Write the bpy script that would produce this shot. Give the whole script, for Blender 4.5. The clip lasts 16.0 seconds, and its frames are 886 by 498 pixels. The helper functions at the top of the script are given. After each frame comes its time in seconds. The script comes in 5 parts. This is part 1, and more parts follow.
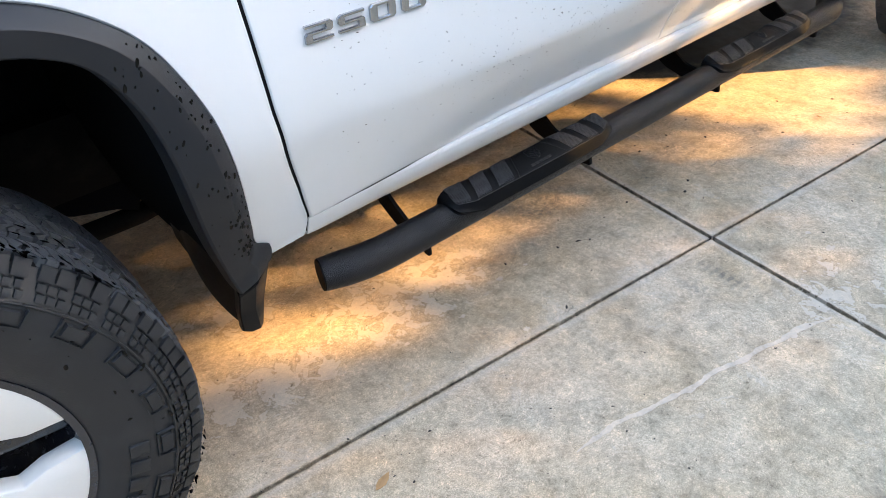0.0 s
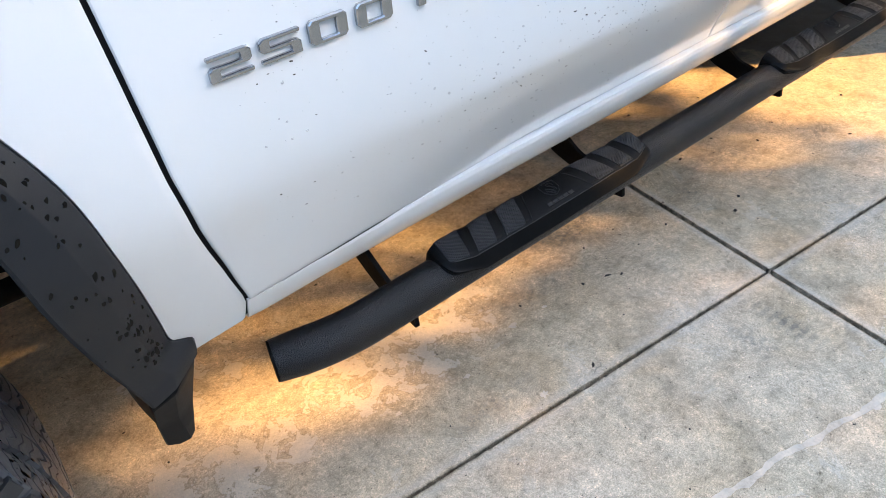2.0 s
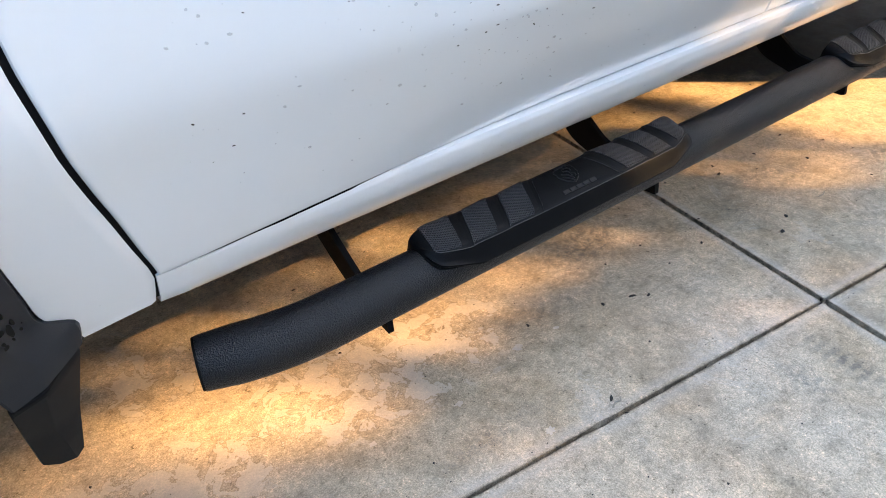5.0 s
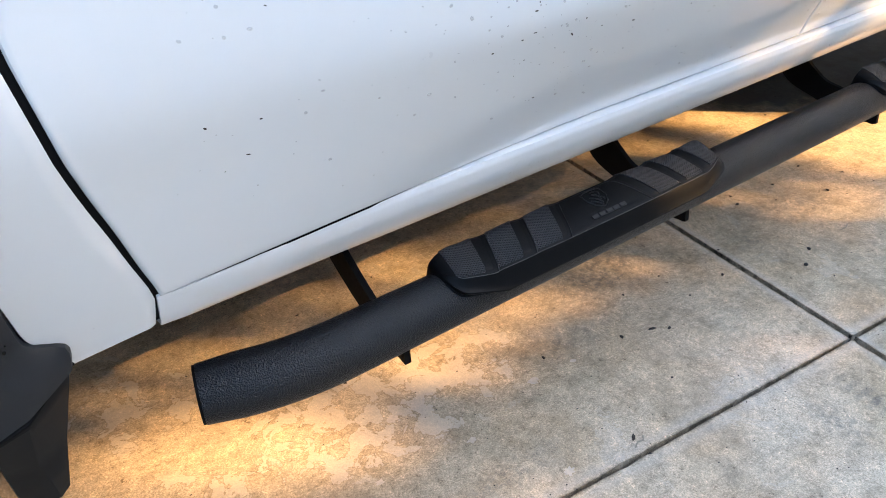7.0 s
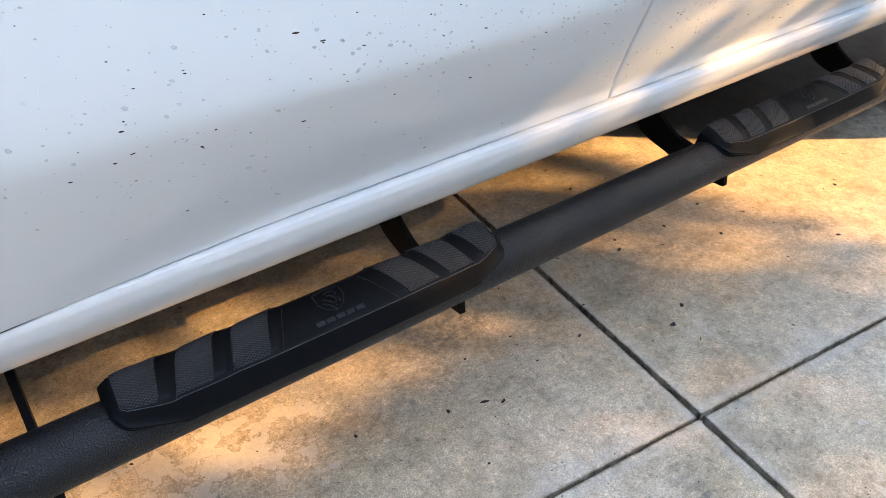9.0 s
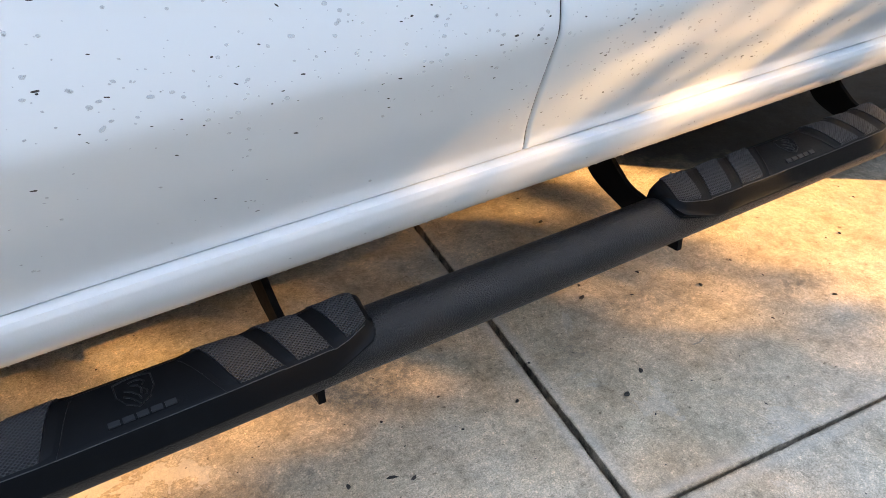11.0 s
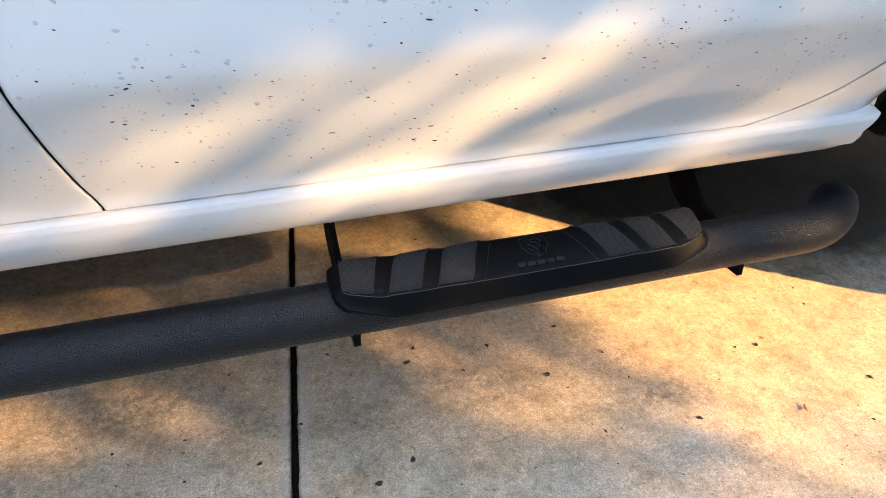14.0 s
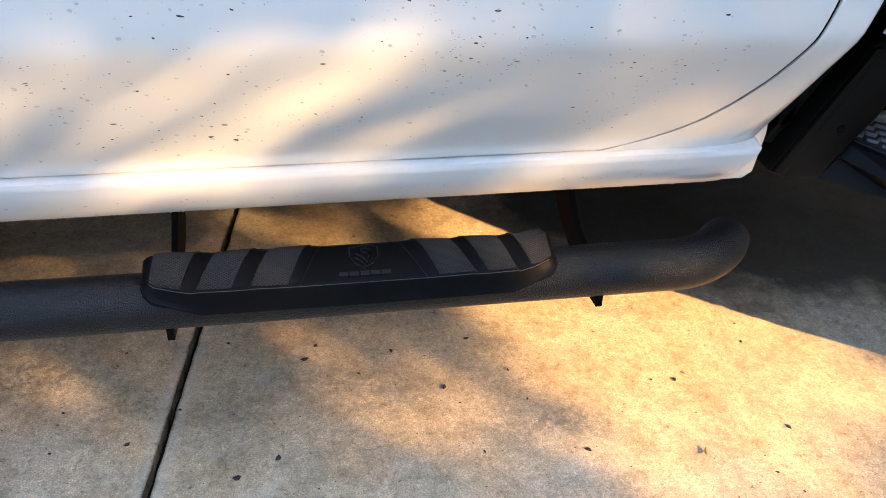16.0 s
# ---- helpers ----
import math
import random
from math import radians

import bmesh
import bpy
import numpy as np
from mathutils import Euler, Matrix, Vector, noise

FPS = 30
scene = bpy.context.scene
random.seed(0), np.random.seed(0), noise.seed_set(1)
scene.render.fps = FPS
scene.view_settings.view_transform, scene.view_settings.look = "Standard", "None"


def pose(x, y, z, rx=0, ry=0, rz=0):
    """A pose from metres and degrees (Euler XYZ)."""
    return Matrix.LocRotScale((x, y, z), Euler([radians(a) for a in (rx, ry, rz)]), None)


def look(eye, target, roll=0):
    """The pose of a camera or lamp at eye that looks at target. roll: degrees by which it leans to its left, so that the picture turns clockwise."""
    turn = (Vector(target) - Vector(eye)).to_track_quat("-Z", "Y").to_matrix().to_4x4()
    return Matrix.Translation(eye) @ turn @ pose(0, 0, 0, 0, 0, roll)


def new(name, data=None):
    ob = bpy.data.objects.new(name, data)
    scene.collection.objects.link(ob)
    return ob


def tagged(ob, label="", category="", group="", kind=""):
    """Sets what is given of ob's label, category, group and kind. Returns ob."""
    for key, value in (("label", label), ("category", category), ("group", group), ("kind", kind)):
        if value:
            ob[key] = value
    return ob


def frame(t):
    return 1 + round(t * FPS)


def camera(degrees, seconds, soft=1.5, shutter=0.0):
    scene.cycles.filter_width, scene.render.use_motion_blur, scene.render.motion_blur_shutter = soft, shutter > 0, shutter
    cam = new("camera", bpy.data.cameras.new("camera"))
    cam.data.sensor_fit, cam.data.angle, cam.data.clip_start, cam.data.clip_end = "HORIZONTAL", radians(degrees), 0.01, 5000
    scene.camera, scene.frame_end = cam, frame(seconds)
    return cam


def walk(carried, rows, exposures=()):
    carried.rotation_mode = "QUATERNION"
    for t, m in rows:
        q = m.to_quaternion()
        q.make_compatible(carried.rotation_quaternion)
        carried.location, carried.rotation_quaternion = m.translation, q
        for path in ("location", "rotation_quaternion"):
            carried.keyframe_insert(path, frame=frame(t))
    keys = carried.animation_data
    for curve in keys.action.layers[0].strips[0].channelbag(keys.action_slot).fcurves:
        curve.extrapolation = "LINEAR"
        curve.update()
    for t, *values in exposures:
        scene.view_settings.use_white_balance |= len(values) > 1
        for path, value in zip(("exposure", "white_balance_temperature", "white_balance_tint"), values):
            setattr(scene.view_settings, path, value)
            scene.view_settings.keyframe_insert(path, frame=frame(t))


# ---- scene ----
cam = camera(61.3, 16.0, soft=0.6)
PATH = [
    (0, (-0.908, -0.972, 1.304), (0.161, 0.245, 0.131), -1.5),
    (0.5, (-0.844, -0.96, 1.306), (0.217, 0.265, 0.134), -1.1),
    (1, (-0.768, -0.891, 1.281), (0.274, 0.335, 0.092), -1.5),
    (1.5, (-0.672, -0.798, 1.254), (0.34, 0.43, 0.042), -2.6),
    (2, (-0.609, -0.736, 1.23), (0.371, 0.501, 0.001), -3.5),
    (2.5, (-0.562, -0.722, 1.217), (0.393, 0.528, -0.019), -3.7),
    (3, (-0.42, -0.728, 1.147), (0.533, 0.53, -0.082), -3.0),
    (3.5, (-0.249, -0.745, 1.075), (0.718, 0.527, -0.128), -2.0),
    (4, (-0.252, -0.732, 1.061), (0.717, 0.562, -0.117), -1.7),
    (4.5, (-0.404, -0.684, 1.054), (0.56, 0.627, -0.11), -1.8),
    (4.7, (-0.461, -0.663, 1.04), (0.507, 0.648, -0.118), -1.8),
    (6.8, (-0.493, -0.571, 0.976), (0.515, 0.771, -0.112), -0.5),
    (7, (-0.466, -0.572, 0.976), (0.544, 0.77, -0.11), -0.3),
    (7.5, (-0.369, -0.573, 0.97), (0.636, 0.765, -0.125), 0.3),
    (8, (-0.251, -0.593, 0.981), (0.743, 0.744, -0.125), 0.3),
    (8.5, (-0.131, -0.618, 1.001), (0.85, 0.719, -0.117), 0.0),
    (9, (-0.056, -0.636, 1.037), (0.918, 0.699, -0.091), 0.0),
    (9.2, (-0.029, -0.649, 1.051), (0.942, 0.685, -0.079), 0.2),
    (11.3, (0.283, -0.57, 1.01), (1.14, 0.824, -0.139), 2.4),
    (11.5, (0.325, -0.6, 1.007), (1.137, 0.817, -0.147), 2.6),
    (12, (0.429, -0.653, 1.007), (1.151, 0.813, -0.145), 2.2),
    (12.5, (0.523, -0.702, 1.036), (1.167, 0.801, -0.115), 2.0),
    (13, (0.598, -0.746, 1.067), (1.181, 0.784, -0.082), 1.9),
    (13.5, (0.7, -0.739, 1.065), (1.255, 0.795, -0.093), 2.5),
    (14, (0.882, -0.701, 1.06), (1.424, 0.829, -0.108), 3.6),
    (14.5, (1.039, -0.698, 1.055), (1.566, 0.827, -0.126), 5.3),
    (15, (1.182, -0.72, 1.045), (1.671, 0.806, -0.152), 6.5),
    (15.5, (1.233, -0.733, 1.055), (1.67, 0.805, -0.146), 6.6),
    (16, (1.191, -0.741, 1.079), (1.563, 0.821, -0.113), 5.3),
]
walk(cam, [(t, look(eye, target, roll)) for t, eye, target, roll in PATH], [(0.0, 3.36, 7150, 10), (3.0, 3.32, 6950, 10), (7.0, 3.39, 6820, 10), (9.2, 3.30, 6950, 10), (12.0, 3.32, 6900, 10), (16.0, 3.32, 6800, 10)])

# ---------------------------------------------------------------- world and sun
SUN_WAY = Vector((-2.05, 1.735, -1.0)).normalized()      # the way the sunlight travels
world = bpy.data.worlds.new("sky")
scene.world = world
world.use_nodes = True
wn = world.node_tree.nodes
sky = wn.new("ShaderNodeTexSky")
sky.sky_type = "NISHITA"
sky.sun_disc = False
sky.sun_elevation = math.asin(-SUN_WAY.z)
sky.sun_rotation = math.atan2(-SUN_WAY.x, -SUN_WAY.y)
sky.air_density, sky.dust_density, sky.ozone_density = 1.0, 1.5, 1.0
wn["Background"].inputs["Strength"].default_value = 0.15
world.node_tree.links.new(sky.outputs[0], wn["Background"].inputs["Color"])

sun_data = bpy.data.lights.new("sun", "SUN")
sun_data.energy = 2.3
sun_data.angle = radians(0.53)
sun_data.color = (1.0, 0.62, 0.26)
sun = new("sun", sun_data)
sun.matrix_world = look((8, -8, 7), Vector((8, -8, 7)) + SUN_WAY)


# ---------------------------------------------------------------- materials
def material(name, color, rough=0.6, metal=0.0, vary=0.15, grain=60.0, stain=4.0, bump=0.0, bump_scale=200.0,
             coat=0.0, spec=0.5, dirt=None, dirt_amount=0.0, island=0.0, dirt_scale=9.0, bump_dist=0.002):
    """A surface with colour variation at two scales, relief, and a second colour in worn or dusty patches."""
    m = bpy.data.materials.new(name)
    m.use_nodes = True
    t = m.node_tree
    n, l = t.nodes, t.links
    b = n["Principled BSDF"]
    geo = n.new("ShaderNodeTexCoord")
    co = geo.outputs["Object"]

    def noise_tex(scale, detail=4.0, rough_=0.6):
        q = n.new("ShaderNodeTexNoise")
        q.inputs["Scale"].default_value, q.inputs["Detail"].default_value, q.inputs["Roughness"].default_value = scale, detail, rough_
        l.new(co, q.inputs["Vector"])
        return q.outputs["Fac"]

    def maths(op, a, c):
        q = n.new("ShaderNodeMath")
        q.operation = op
        for s, v in zip(q.inputs, (a, c)):
            if isinstance(v, (int, float)):
                s.default_value = v
            else:
                l.new(v, s)
        return q.outputs[0]

    big, small = noise_tex(stain), noise_tex(grain)
    f = maths("ADD", maths("MULTIPLY", big, 0.6), maths("MULTIPLY", small, 0.4))
    f = maths("ADD", maths("MULTIPLY", maths("SUBTRACT", f, 0.5), 2.5 * vary), 1.0)
    if island:
        info = n.new("ShaderNodeObjectInfo")
        f = maths("ADD", f, maths("MULTIPLY", maths("SUBTRACT", info.outputs["Random"], 0.5), island))
    mul = n.new("ShaderNodeVectorMath")
    mul.operation = "SCALE"
    mul.inputs[0].default_value = color[:3]
    l.new(f, mul.inputs["Scale"])
    col = mul.outputs[0]
    if dirt:
        ramp = n.new("ShaderNodeValToRGB")
        ramp.color_ramp.elements[0].position, ramp.color_ramp.elements[1].position = 0.52, 0.72
        l.new(noise_tex(dirt_scale, 7.0, 0.7), ramp.inputs[0])
        mix = n.new("ShaderNodeMix")
        mix.data_type = "RGBA"
        l.new(maths("MULTIPLY", ramp.outputs[0], dirt_amount), mix.inputs["Factor"])
        l.new(col, mix.inputs["A"])
        mix.inputs["B"].default_value = (*dirt, 1)
        col = mix.outputs["Result"]
    l.new(col, b.inputs["Base Color"])
    r = maths("ADD", maths("MULTIPLY", maths("SUBTRACT", small, 0.5), 0.2), rough)
    l.new(r, b.inputs["Roughness"])
    b.inputs["Metallic"].default_value = metal
    b.inputs["Specular IOR Level"].default_value = spec
    b.inputs["Coat Weight"].default_value = coat
    b.inputs["Coat Roughness"].default_value = 0.04
    if bump:
        bn = n.new("ShaderNodeBump")
        bn.inputs["Strength"].default_value, bn.inputs["Distance"].default_value = bump, bump_dist
        l.new(noise_tex(bump_scale, 3.0, 0.55), bn.inputs["Height"])
        l.new(bn.outputs[0], b.inputs["Normal"])
    return m


def col_base(grey, tex, ramp, mix):
    """Pinkish and greenish-grey clouds over the base greys."""
    tint = ramp(tex(6.5, 6, 0.6, 0.8), [(0.36, (0.97, 1.0, 1.02)), (0.5, (1, 1, 1)), (0.66, (1.04, 1.0, 0.95))])
    return mix(1.0, grey, tint, "MULTIPLY")


def concrete_material():
    """Weathered broom-finished concrete: mottled greys, exposed sand grains, pale lime blooms and darker damp stains."""
    m = bpy.data.materials.new("weathered concrete")
    m.use_nodes = True
    t = m.node_tree
    n, l = t.nodes, t.links
    b = n["Principled BSDF"]
    co = n.new("ShaderNodeTexCoord").outputs["Object"]

    def tex(scale, detail=5.0, rough=0.6, distort=0.0):
        q = n.new("ShaderNodeTexNoise")
        for key, v in (("Scale", scale), ("Detail", detail), ("Roughness", rough), ("Distortion", distort)):
            q.inputs[key].default_value = v
        l.new(co, q.inputs["Vector"])
        return q.outputs["Fac"]

    def ramp(fac, stops):
        q = n.new("ShaderNodeValToRGB")
        while len(q.color_ramp.elements) < len(stops):
            q.color_ramp.elements.new(0.5)
        for e, (p, c) in zip(q.color_ramp.elements, stops):
            e.position, e.color = p, (*c, 1) if len(c) == 3 else c
        l.new(fac, q.inputs[0])
        return q.outputs[0]

    def mix(fac, a, c, kind="MIX"):
        q = n.new("ShaderNodeMix")
        q.data_type, q.blend_type = "RGBA", kind
        for key, v in (("Factor", fac), ("A", a), ("B", c)):
            if isinstance(v, tuple):
                q.inputs[key].default_value = (*v, 1)
            elif isinstance(v, (int, float)):
                q.inputs[key].default_value = v
            else:
                l.new(v, q.inputs[key])
        return q.outputs["Result"]

    grey = ramp(tex(2.2, 4, 0.5), [(0.30, (0.490, 0.375, 0.250)), (0.45, (0.555, 0.435, 0.305)), (0.56, (0.590, 0.467, 0.338)), (0.70, (0.640, 0.520, 0.392))])
    blotch = ramp(tex(11.0, 11, 0.80), [(0.33, (0.52, 0.51, 0.49)), (0.44, (0.84, 0.835, 0.825)), (0.53, (1.03, 1.03, 1.03)), (0.64, (1.24, 1.24, 1.235))])
    col = mix(0.9, col_base(grey, tex, ramp, mix), blotch, "MULTIPLY")
    grit = ramp(tex(75.0, 8, 0.85), [(0.36, (0.36, 0.33, 0.29)), (0.45, (0.92, 0.91, 0.90)), (0.53, (1.02, 1.02, 1.02)), (0.64, (1.40, 1.38, 1.36))])
    col = mix(0.72, col, grit, "MULTIPLY")
    # smudges a hand's width across with ragged edges
    smudge = ramp(tex(26.0, 7, 0.72, 0.6), [(0.34, (0.62, 0.605, 0.58)), (0.45, (0.93, 0.925, 0.915)), (0.54, (1.03, 1.03, 1.03)), (0.66, (1.18, 1.18, 1.17))])
    col = mix(0.45, col, smudge, "MULTIPLY")
    # short pale and dark flecks, like trowelled fibres
    fleck = ramp(tex(95.0, 3, 0.6, 2.2), [(0.32, (0.50, 0.49, 0.47)), (0.43, (0.93, 0.93, 0.925)), (0.56, (1.03, 1.03, 1.03)), (0.68, (1.55, 1.54, 1.52))])
    col = mix(0.6, col, fleck, "MULTIPLY")
    sand = ramp(tex(330.0, 2, 0.7), [(0.34, (0.42, 0.39, 0.35)), (0.46, (0.92, 0.91, 0.90)), (0.56, (1.06, 1.06, 1.06)), (0.66, (1.5, 1.48, 1.45))])
    col = mix(0.50, col, sand, "MULTIPLY")
    pit = ramp(tex(44.0, 3, 0.6), [(0.27, (0.35, 0.32, 0.28)), (0.31, (1, 1, 1)), (0.5, (1, 1, 1))])
    col = mix(0.8, col, pit, "MULTIPLY")
    bloom = ramp(tex(5.0, 11, 0.72, 0.5), [(0.60, (0, 0, 0)), (0.62, (1, 1, 1))])
    col = mix(mix(1.0, bloom, (0.22, 0.22, 0.22), "MULTIPLY"), col, (0.68, 0.61, 0.53))
    damp = ramp(tex(3.0, 10, 0.72), [(0.52, (0, 0, 0)), (0.70, (1, 1, 1))])
    col = mix(mix(1.0, damp, (0.45, 0.45, 0.45), "MULTIPLY"), col, (0.22, 0.185, 0.145))
    # dirt along the tooled joints, ragged, with a paler rubbed shoulder beside it
    sep = n.new("ShaderNodeSeparateXYZ")
    l.new(co, sep.inputs[0])

    def maths(op, a, c):
        q = n.new("ShaderNodeMath")
        q.operation = op
        for s_, v_ in zip(q.inputs, (a, c)):
            if isinstance(v_, (int, float)):
                s_.default_value = v_
            else:
                l.new(v_, s_)
        return q.outputs[0]

    lengthways = maths("ADD", maths("ADD", sep.outputs["Y"], 0.048), maths("MULTIPLY", sep.outputs["X"], 0.0965))
    crossways = maths("SUBTRACT", maths("SUBTRACT", sep.outputs["X"], 0.918), maths("MULTIPLY", sep.outputs["Y"], 0.134))
    for d, dark, pale, full, gone in ((lengthways, 0.92, 0.34, 0.0018, 0.0068), (crossways, 0.97, 0.40, 0.0050, 0.0095)):
        away = maths("ADD", maths("ABSOLUTE", d, 0.0), maths("MULTIPLY", maths("SUBTRACT", tex(34.0, 6, 0.75), 0.5), 0.014))
        rub = ramp(away, [(0.006, (0, 0, 0)), (0.014, (pale,) * 3), (0.034, (0, 0, 0))])
        col = mix(rub, col, (0.56, 0.515, 0.46))
        dirt = ramp(away, [(full, (dark,) * 3), (gone, (0, 0, 0))])
        col = mix(dirt, col, (0.020, 0.016, 0.012))
    # old tyre scuff and the grey wear along the joints
    for cx, cy, sx, sy, amount in ((0.76, -0.26, 0.04, 0.15, 1.0), (0.66, -0.24, 0.05, 0.08, 0.6), (1.62, 0.12, 0.16, 0.05, 0.65), (1.33, 0.21, 0.14, 0.05, 0.5), (0.66, 0.34, 0.26, 0.12, 0.75), (0.45, 0.22, 0.20, 0.08, 0.45), (1.25, 0.27, 0.22, 0.05, 0.5), (1.7, 0.40, 0.10, 0.06, 0.5), (0.10, 0.02, 0.22, 0.05, 0.5), (-0.55, -0.10, 0.16, 0.10, 0.4), (1.05, 0.20, 0.10, 0.10, 0.4)):
        mp = n.new("ShaderNodeMapping")
        mp.inputs["Location"].default_value = (-cx / sx, -cy / sy, 0)
        mp.inputs["Scale"].default_value = (1 / sx, 1 / sy, 0)
        l.new(co, mp.inputs["Vector"])
        ln = n.new("ShaderNodeVectorMath")
        ln.operation = "LENGTH"
        l.new(mp.outputs[0], ln.inputs[0])
        spot = ramp(ln.outputs["Value"], [(0.2, (amount,) * 3), (1.0, (0, 0, 0))])
        rag = ramp(tex(48.0, 9, 0.85), [(0.46, (0, 0, 0)), (0.56, (1, 1, 1))])
        if amount == 1.0:                              # the print of a tyre: short bars one behind another
            bars = n.new("ShaderNodeTexWave")
            bars.bands_direction = "Y"
            bars.inputs["Scale"].default_value, bars.inputs["Distortion"].default_value, bars.inputs["Detail Scale"].default_value = 13.0, 2.5, 9.0
            l.new(co, bars.inputs["Vector"])
            rag = mix(1.0, ramp(tex(48.0, 9, 0.85), [(0.38, (0, 0, 0)), (0.50, (1, 1, 1))]), ramp(bars.outputs["Fac"], [(0.30, (0.16,) * 3), (0.60, (0.60,) * 3)]), "MULTIPLY")
        col = mix(mix(1.0, spot, rag, "MULTIPLY"), col, (0.15, 0.14, 0.125))
    # places where a thin pale skin is flaking off
    for cx, cy, sx, sy, peel in ((0.06, 0.29, 0.36, 0.17, 0.11), (-0.42, 0.26, 0.30, 0.13, 0.12), (0.92, -0.50, 0.20, 0.15, 0.06), (-0.30, 0.55, 0.25, 0.12, 0.06)):
        mp = n.new("ShaderNodeMapping")
        mp.inputs["Location"].default_value = (-cx / sx, -cy / sy, 0)
        mp.inputs["Scale"].default_value = (1 / sx, 1 / sy, 0)
        l.new(co, mp.inputs["Vector"])
        ln = n.new("ShaderNodeVectorMath")
        ln.operation = "LENGTH"
        l.new(mp.outputs[0], ln.inputs[0])
        zone = ramp(ln.outputs["Value"], [(0.45, (peel,) * 3), (1.0, (0, 0, 0))])
        flake = maths("ADD", tex(17.0, 9, 0.62, 0.4), zone)
        left = ramp(flake, [(0.590, (0, 0, 0)), (0.602, (0.62,) * 3)])
        rim = ramp(flake, [(0.560, (0, 0, 0)), (0.588, (0.45,) * 3), (0.596, (0, 0, 0))])
        inside = ramp(ln.outputs["Value"], [(0.75, (1, 1, 1)), (1.05, (0, 0, 0))])
        col = mix(mix(1.0, rim, inside, "MULTIPLY"), col, (0.20, 0.15, 0.105))
        col = mix(mix(1.0, left, inside, "MULTIPLY"), col, (0.66, 0.56, 0.455))
    # shade under the bed painted into damp concrete, with a wandering edge
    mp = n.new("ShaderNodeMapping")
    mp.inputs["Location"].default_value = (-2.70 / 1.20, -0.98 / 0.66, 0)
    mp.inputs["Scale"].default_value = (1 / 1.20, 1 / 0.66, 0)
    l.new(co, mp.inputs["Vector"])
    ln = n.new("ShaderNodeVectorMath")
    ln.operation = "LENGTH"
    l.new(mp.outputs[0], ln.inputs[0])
    shade_edge = maths("ADD", ln.outputs["Value"], maths("MULTIPLY", maths("SUBTRACT", tex(7.0, 8, 0.7), 0.5), 0.45))
    wet = ramp(shade_edge, [(0.80, (0.90,) * 3), (0.98, (0, 0, 0))])
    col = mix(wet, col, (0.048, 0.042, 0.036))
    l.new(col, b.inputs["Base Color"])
    l.new(ramp(tex(9.0), [(0.3, (0.62,) * 3), (0.7, (0.9,) * 3)]), b.inputs["Roughness"])
    b.inputs["Specular IOR Level"].default_value = 0.3
    one = n.new("ShaderNodeBump")
    one.inputs["Strength"].default_value, one.inputs["Distance"].default_value = 0.35, 0.0022
    l.new(tex(260.0, 3, 0.7), one.inputs["Height"])
    two = n.new("ShaderNodeBump")
    two.inputs["Strength"].default_value, two.inputs["Distance"].default_value = 0.35, 0.004
    l.new(tex(38.0, 6, 0.7), two.inputs["Height"])
    l.new(one.outputs[0], two.inputs["Normal"])
    l.new(two.outputs[0], b.inputs["Normal"])
    return m


def texture_coat(name, color, rough, scale, depth, bright=1.0):
    """Black powder coat with a leather-like pebble grain."""
    m = bpy.data.materials.new(name)
    m.use_nodes = True
    n, l = m.node_tree.nodes, m.node_tree.links
    b = n["Principled BSDF"]
    co = n.new("ShaderNodeTexCoord").outputs["Object"]
    v = n.new("ShaderNodeTexVoronoi")
    v.feature = "SMOOTH_F1"
    v.inputs["Scale"].default_value = scale
    v.inputs["Smoothness"].default_value = 0.6
    w = n.new("ShaderNodeTexNoise")
    w.inputs["Scale"].default_value, w.inputs["Detail"].default_value = scale * 0.5, 4
    mixv = n.new("ShaderNodeMix")
    mixv.data_type = "RGBA"
    mixv.inputs["Factor"].default_value = 0.004
    l.new(co, mixv.inputs["A"])
    l.new(w.outputs["Color"], mixv.inputs["B"])
    l.new(co, w.inputs["Vector"])
    l.new(mixv.outputs["Result"], v.inputs["Vector"])
    bump = n.new("ShaderNodeBump")
    bump.inputs["Strength"].default_value, bump.inputs["Distance"].default_value = 0.8, depth
    l.new(v.outputs["Distance"], bump.inputs["Height"])
    l.new(bump.outputs[0], b.inputs["Normal"])
    big = n.new("ShaderNodeTexNoise")
    big.inputs["Scale"].default_value, big.inputs["Detail"].default_value = 14, 6
    l.new(co, big.inputs["Vector"])
    r = n.new("ShaderNodeValToRGB")
    r.color_ramp.elements[0].position, r.color_ramp.elements[1].position = 0.3, 0.75
    r.color_ramp.elements[0].color = (*[c * 0.8 for c in color], 1)
    r.color_ramp.elements[1].color = (*[c * 1.3 * bright for c in color], 1)
    l.new(big.outputs["Fac"], r.inputs[0])
    l.new(r.outputs[0], b.inputs["Base Color"])
    b.inputs["Roughness"].default_value = rough
    b.inputs["Specular IOR Level"].default_value = 0.38
    return m


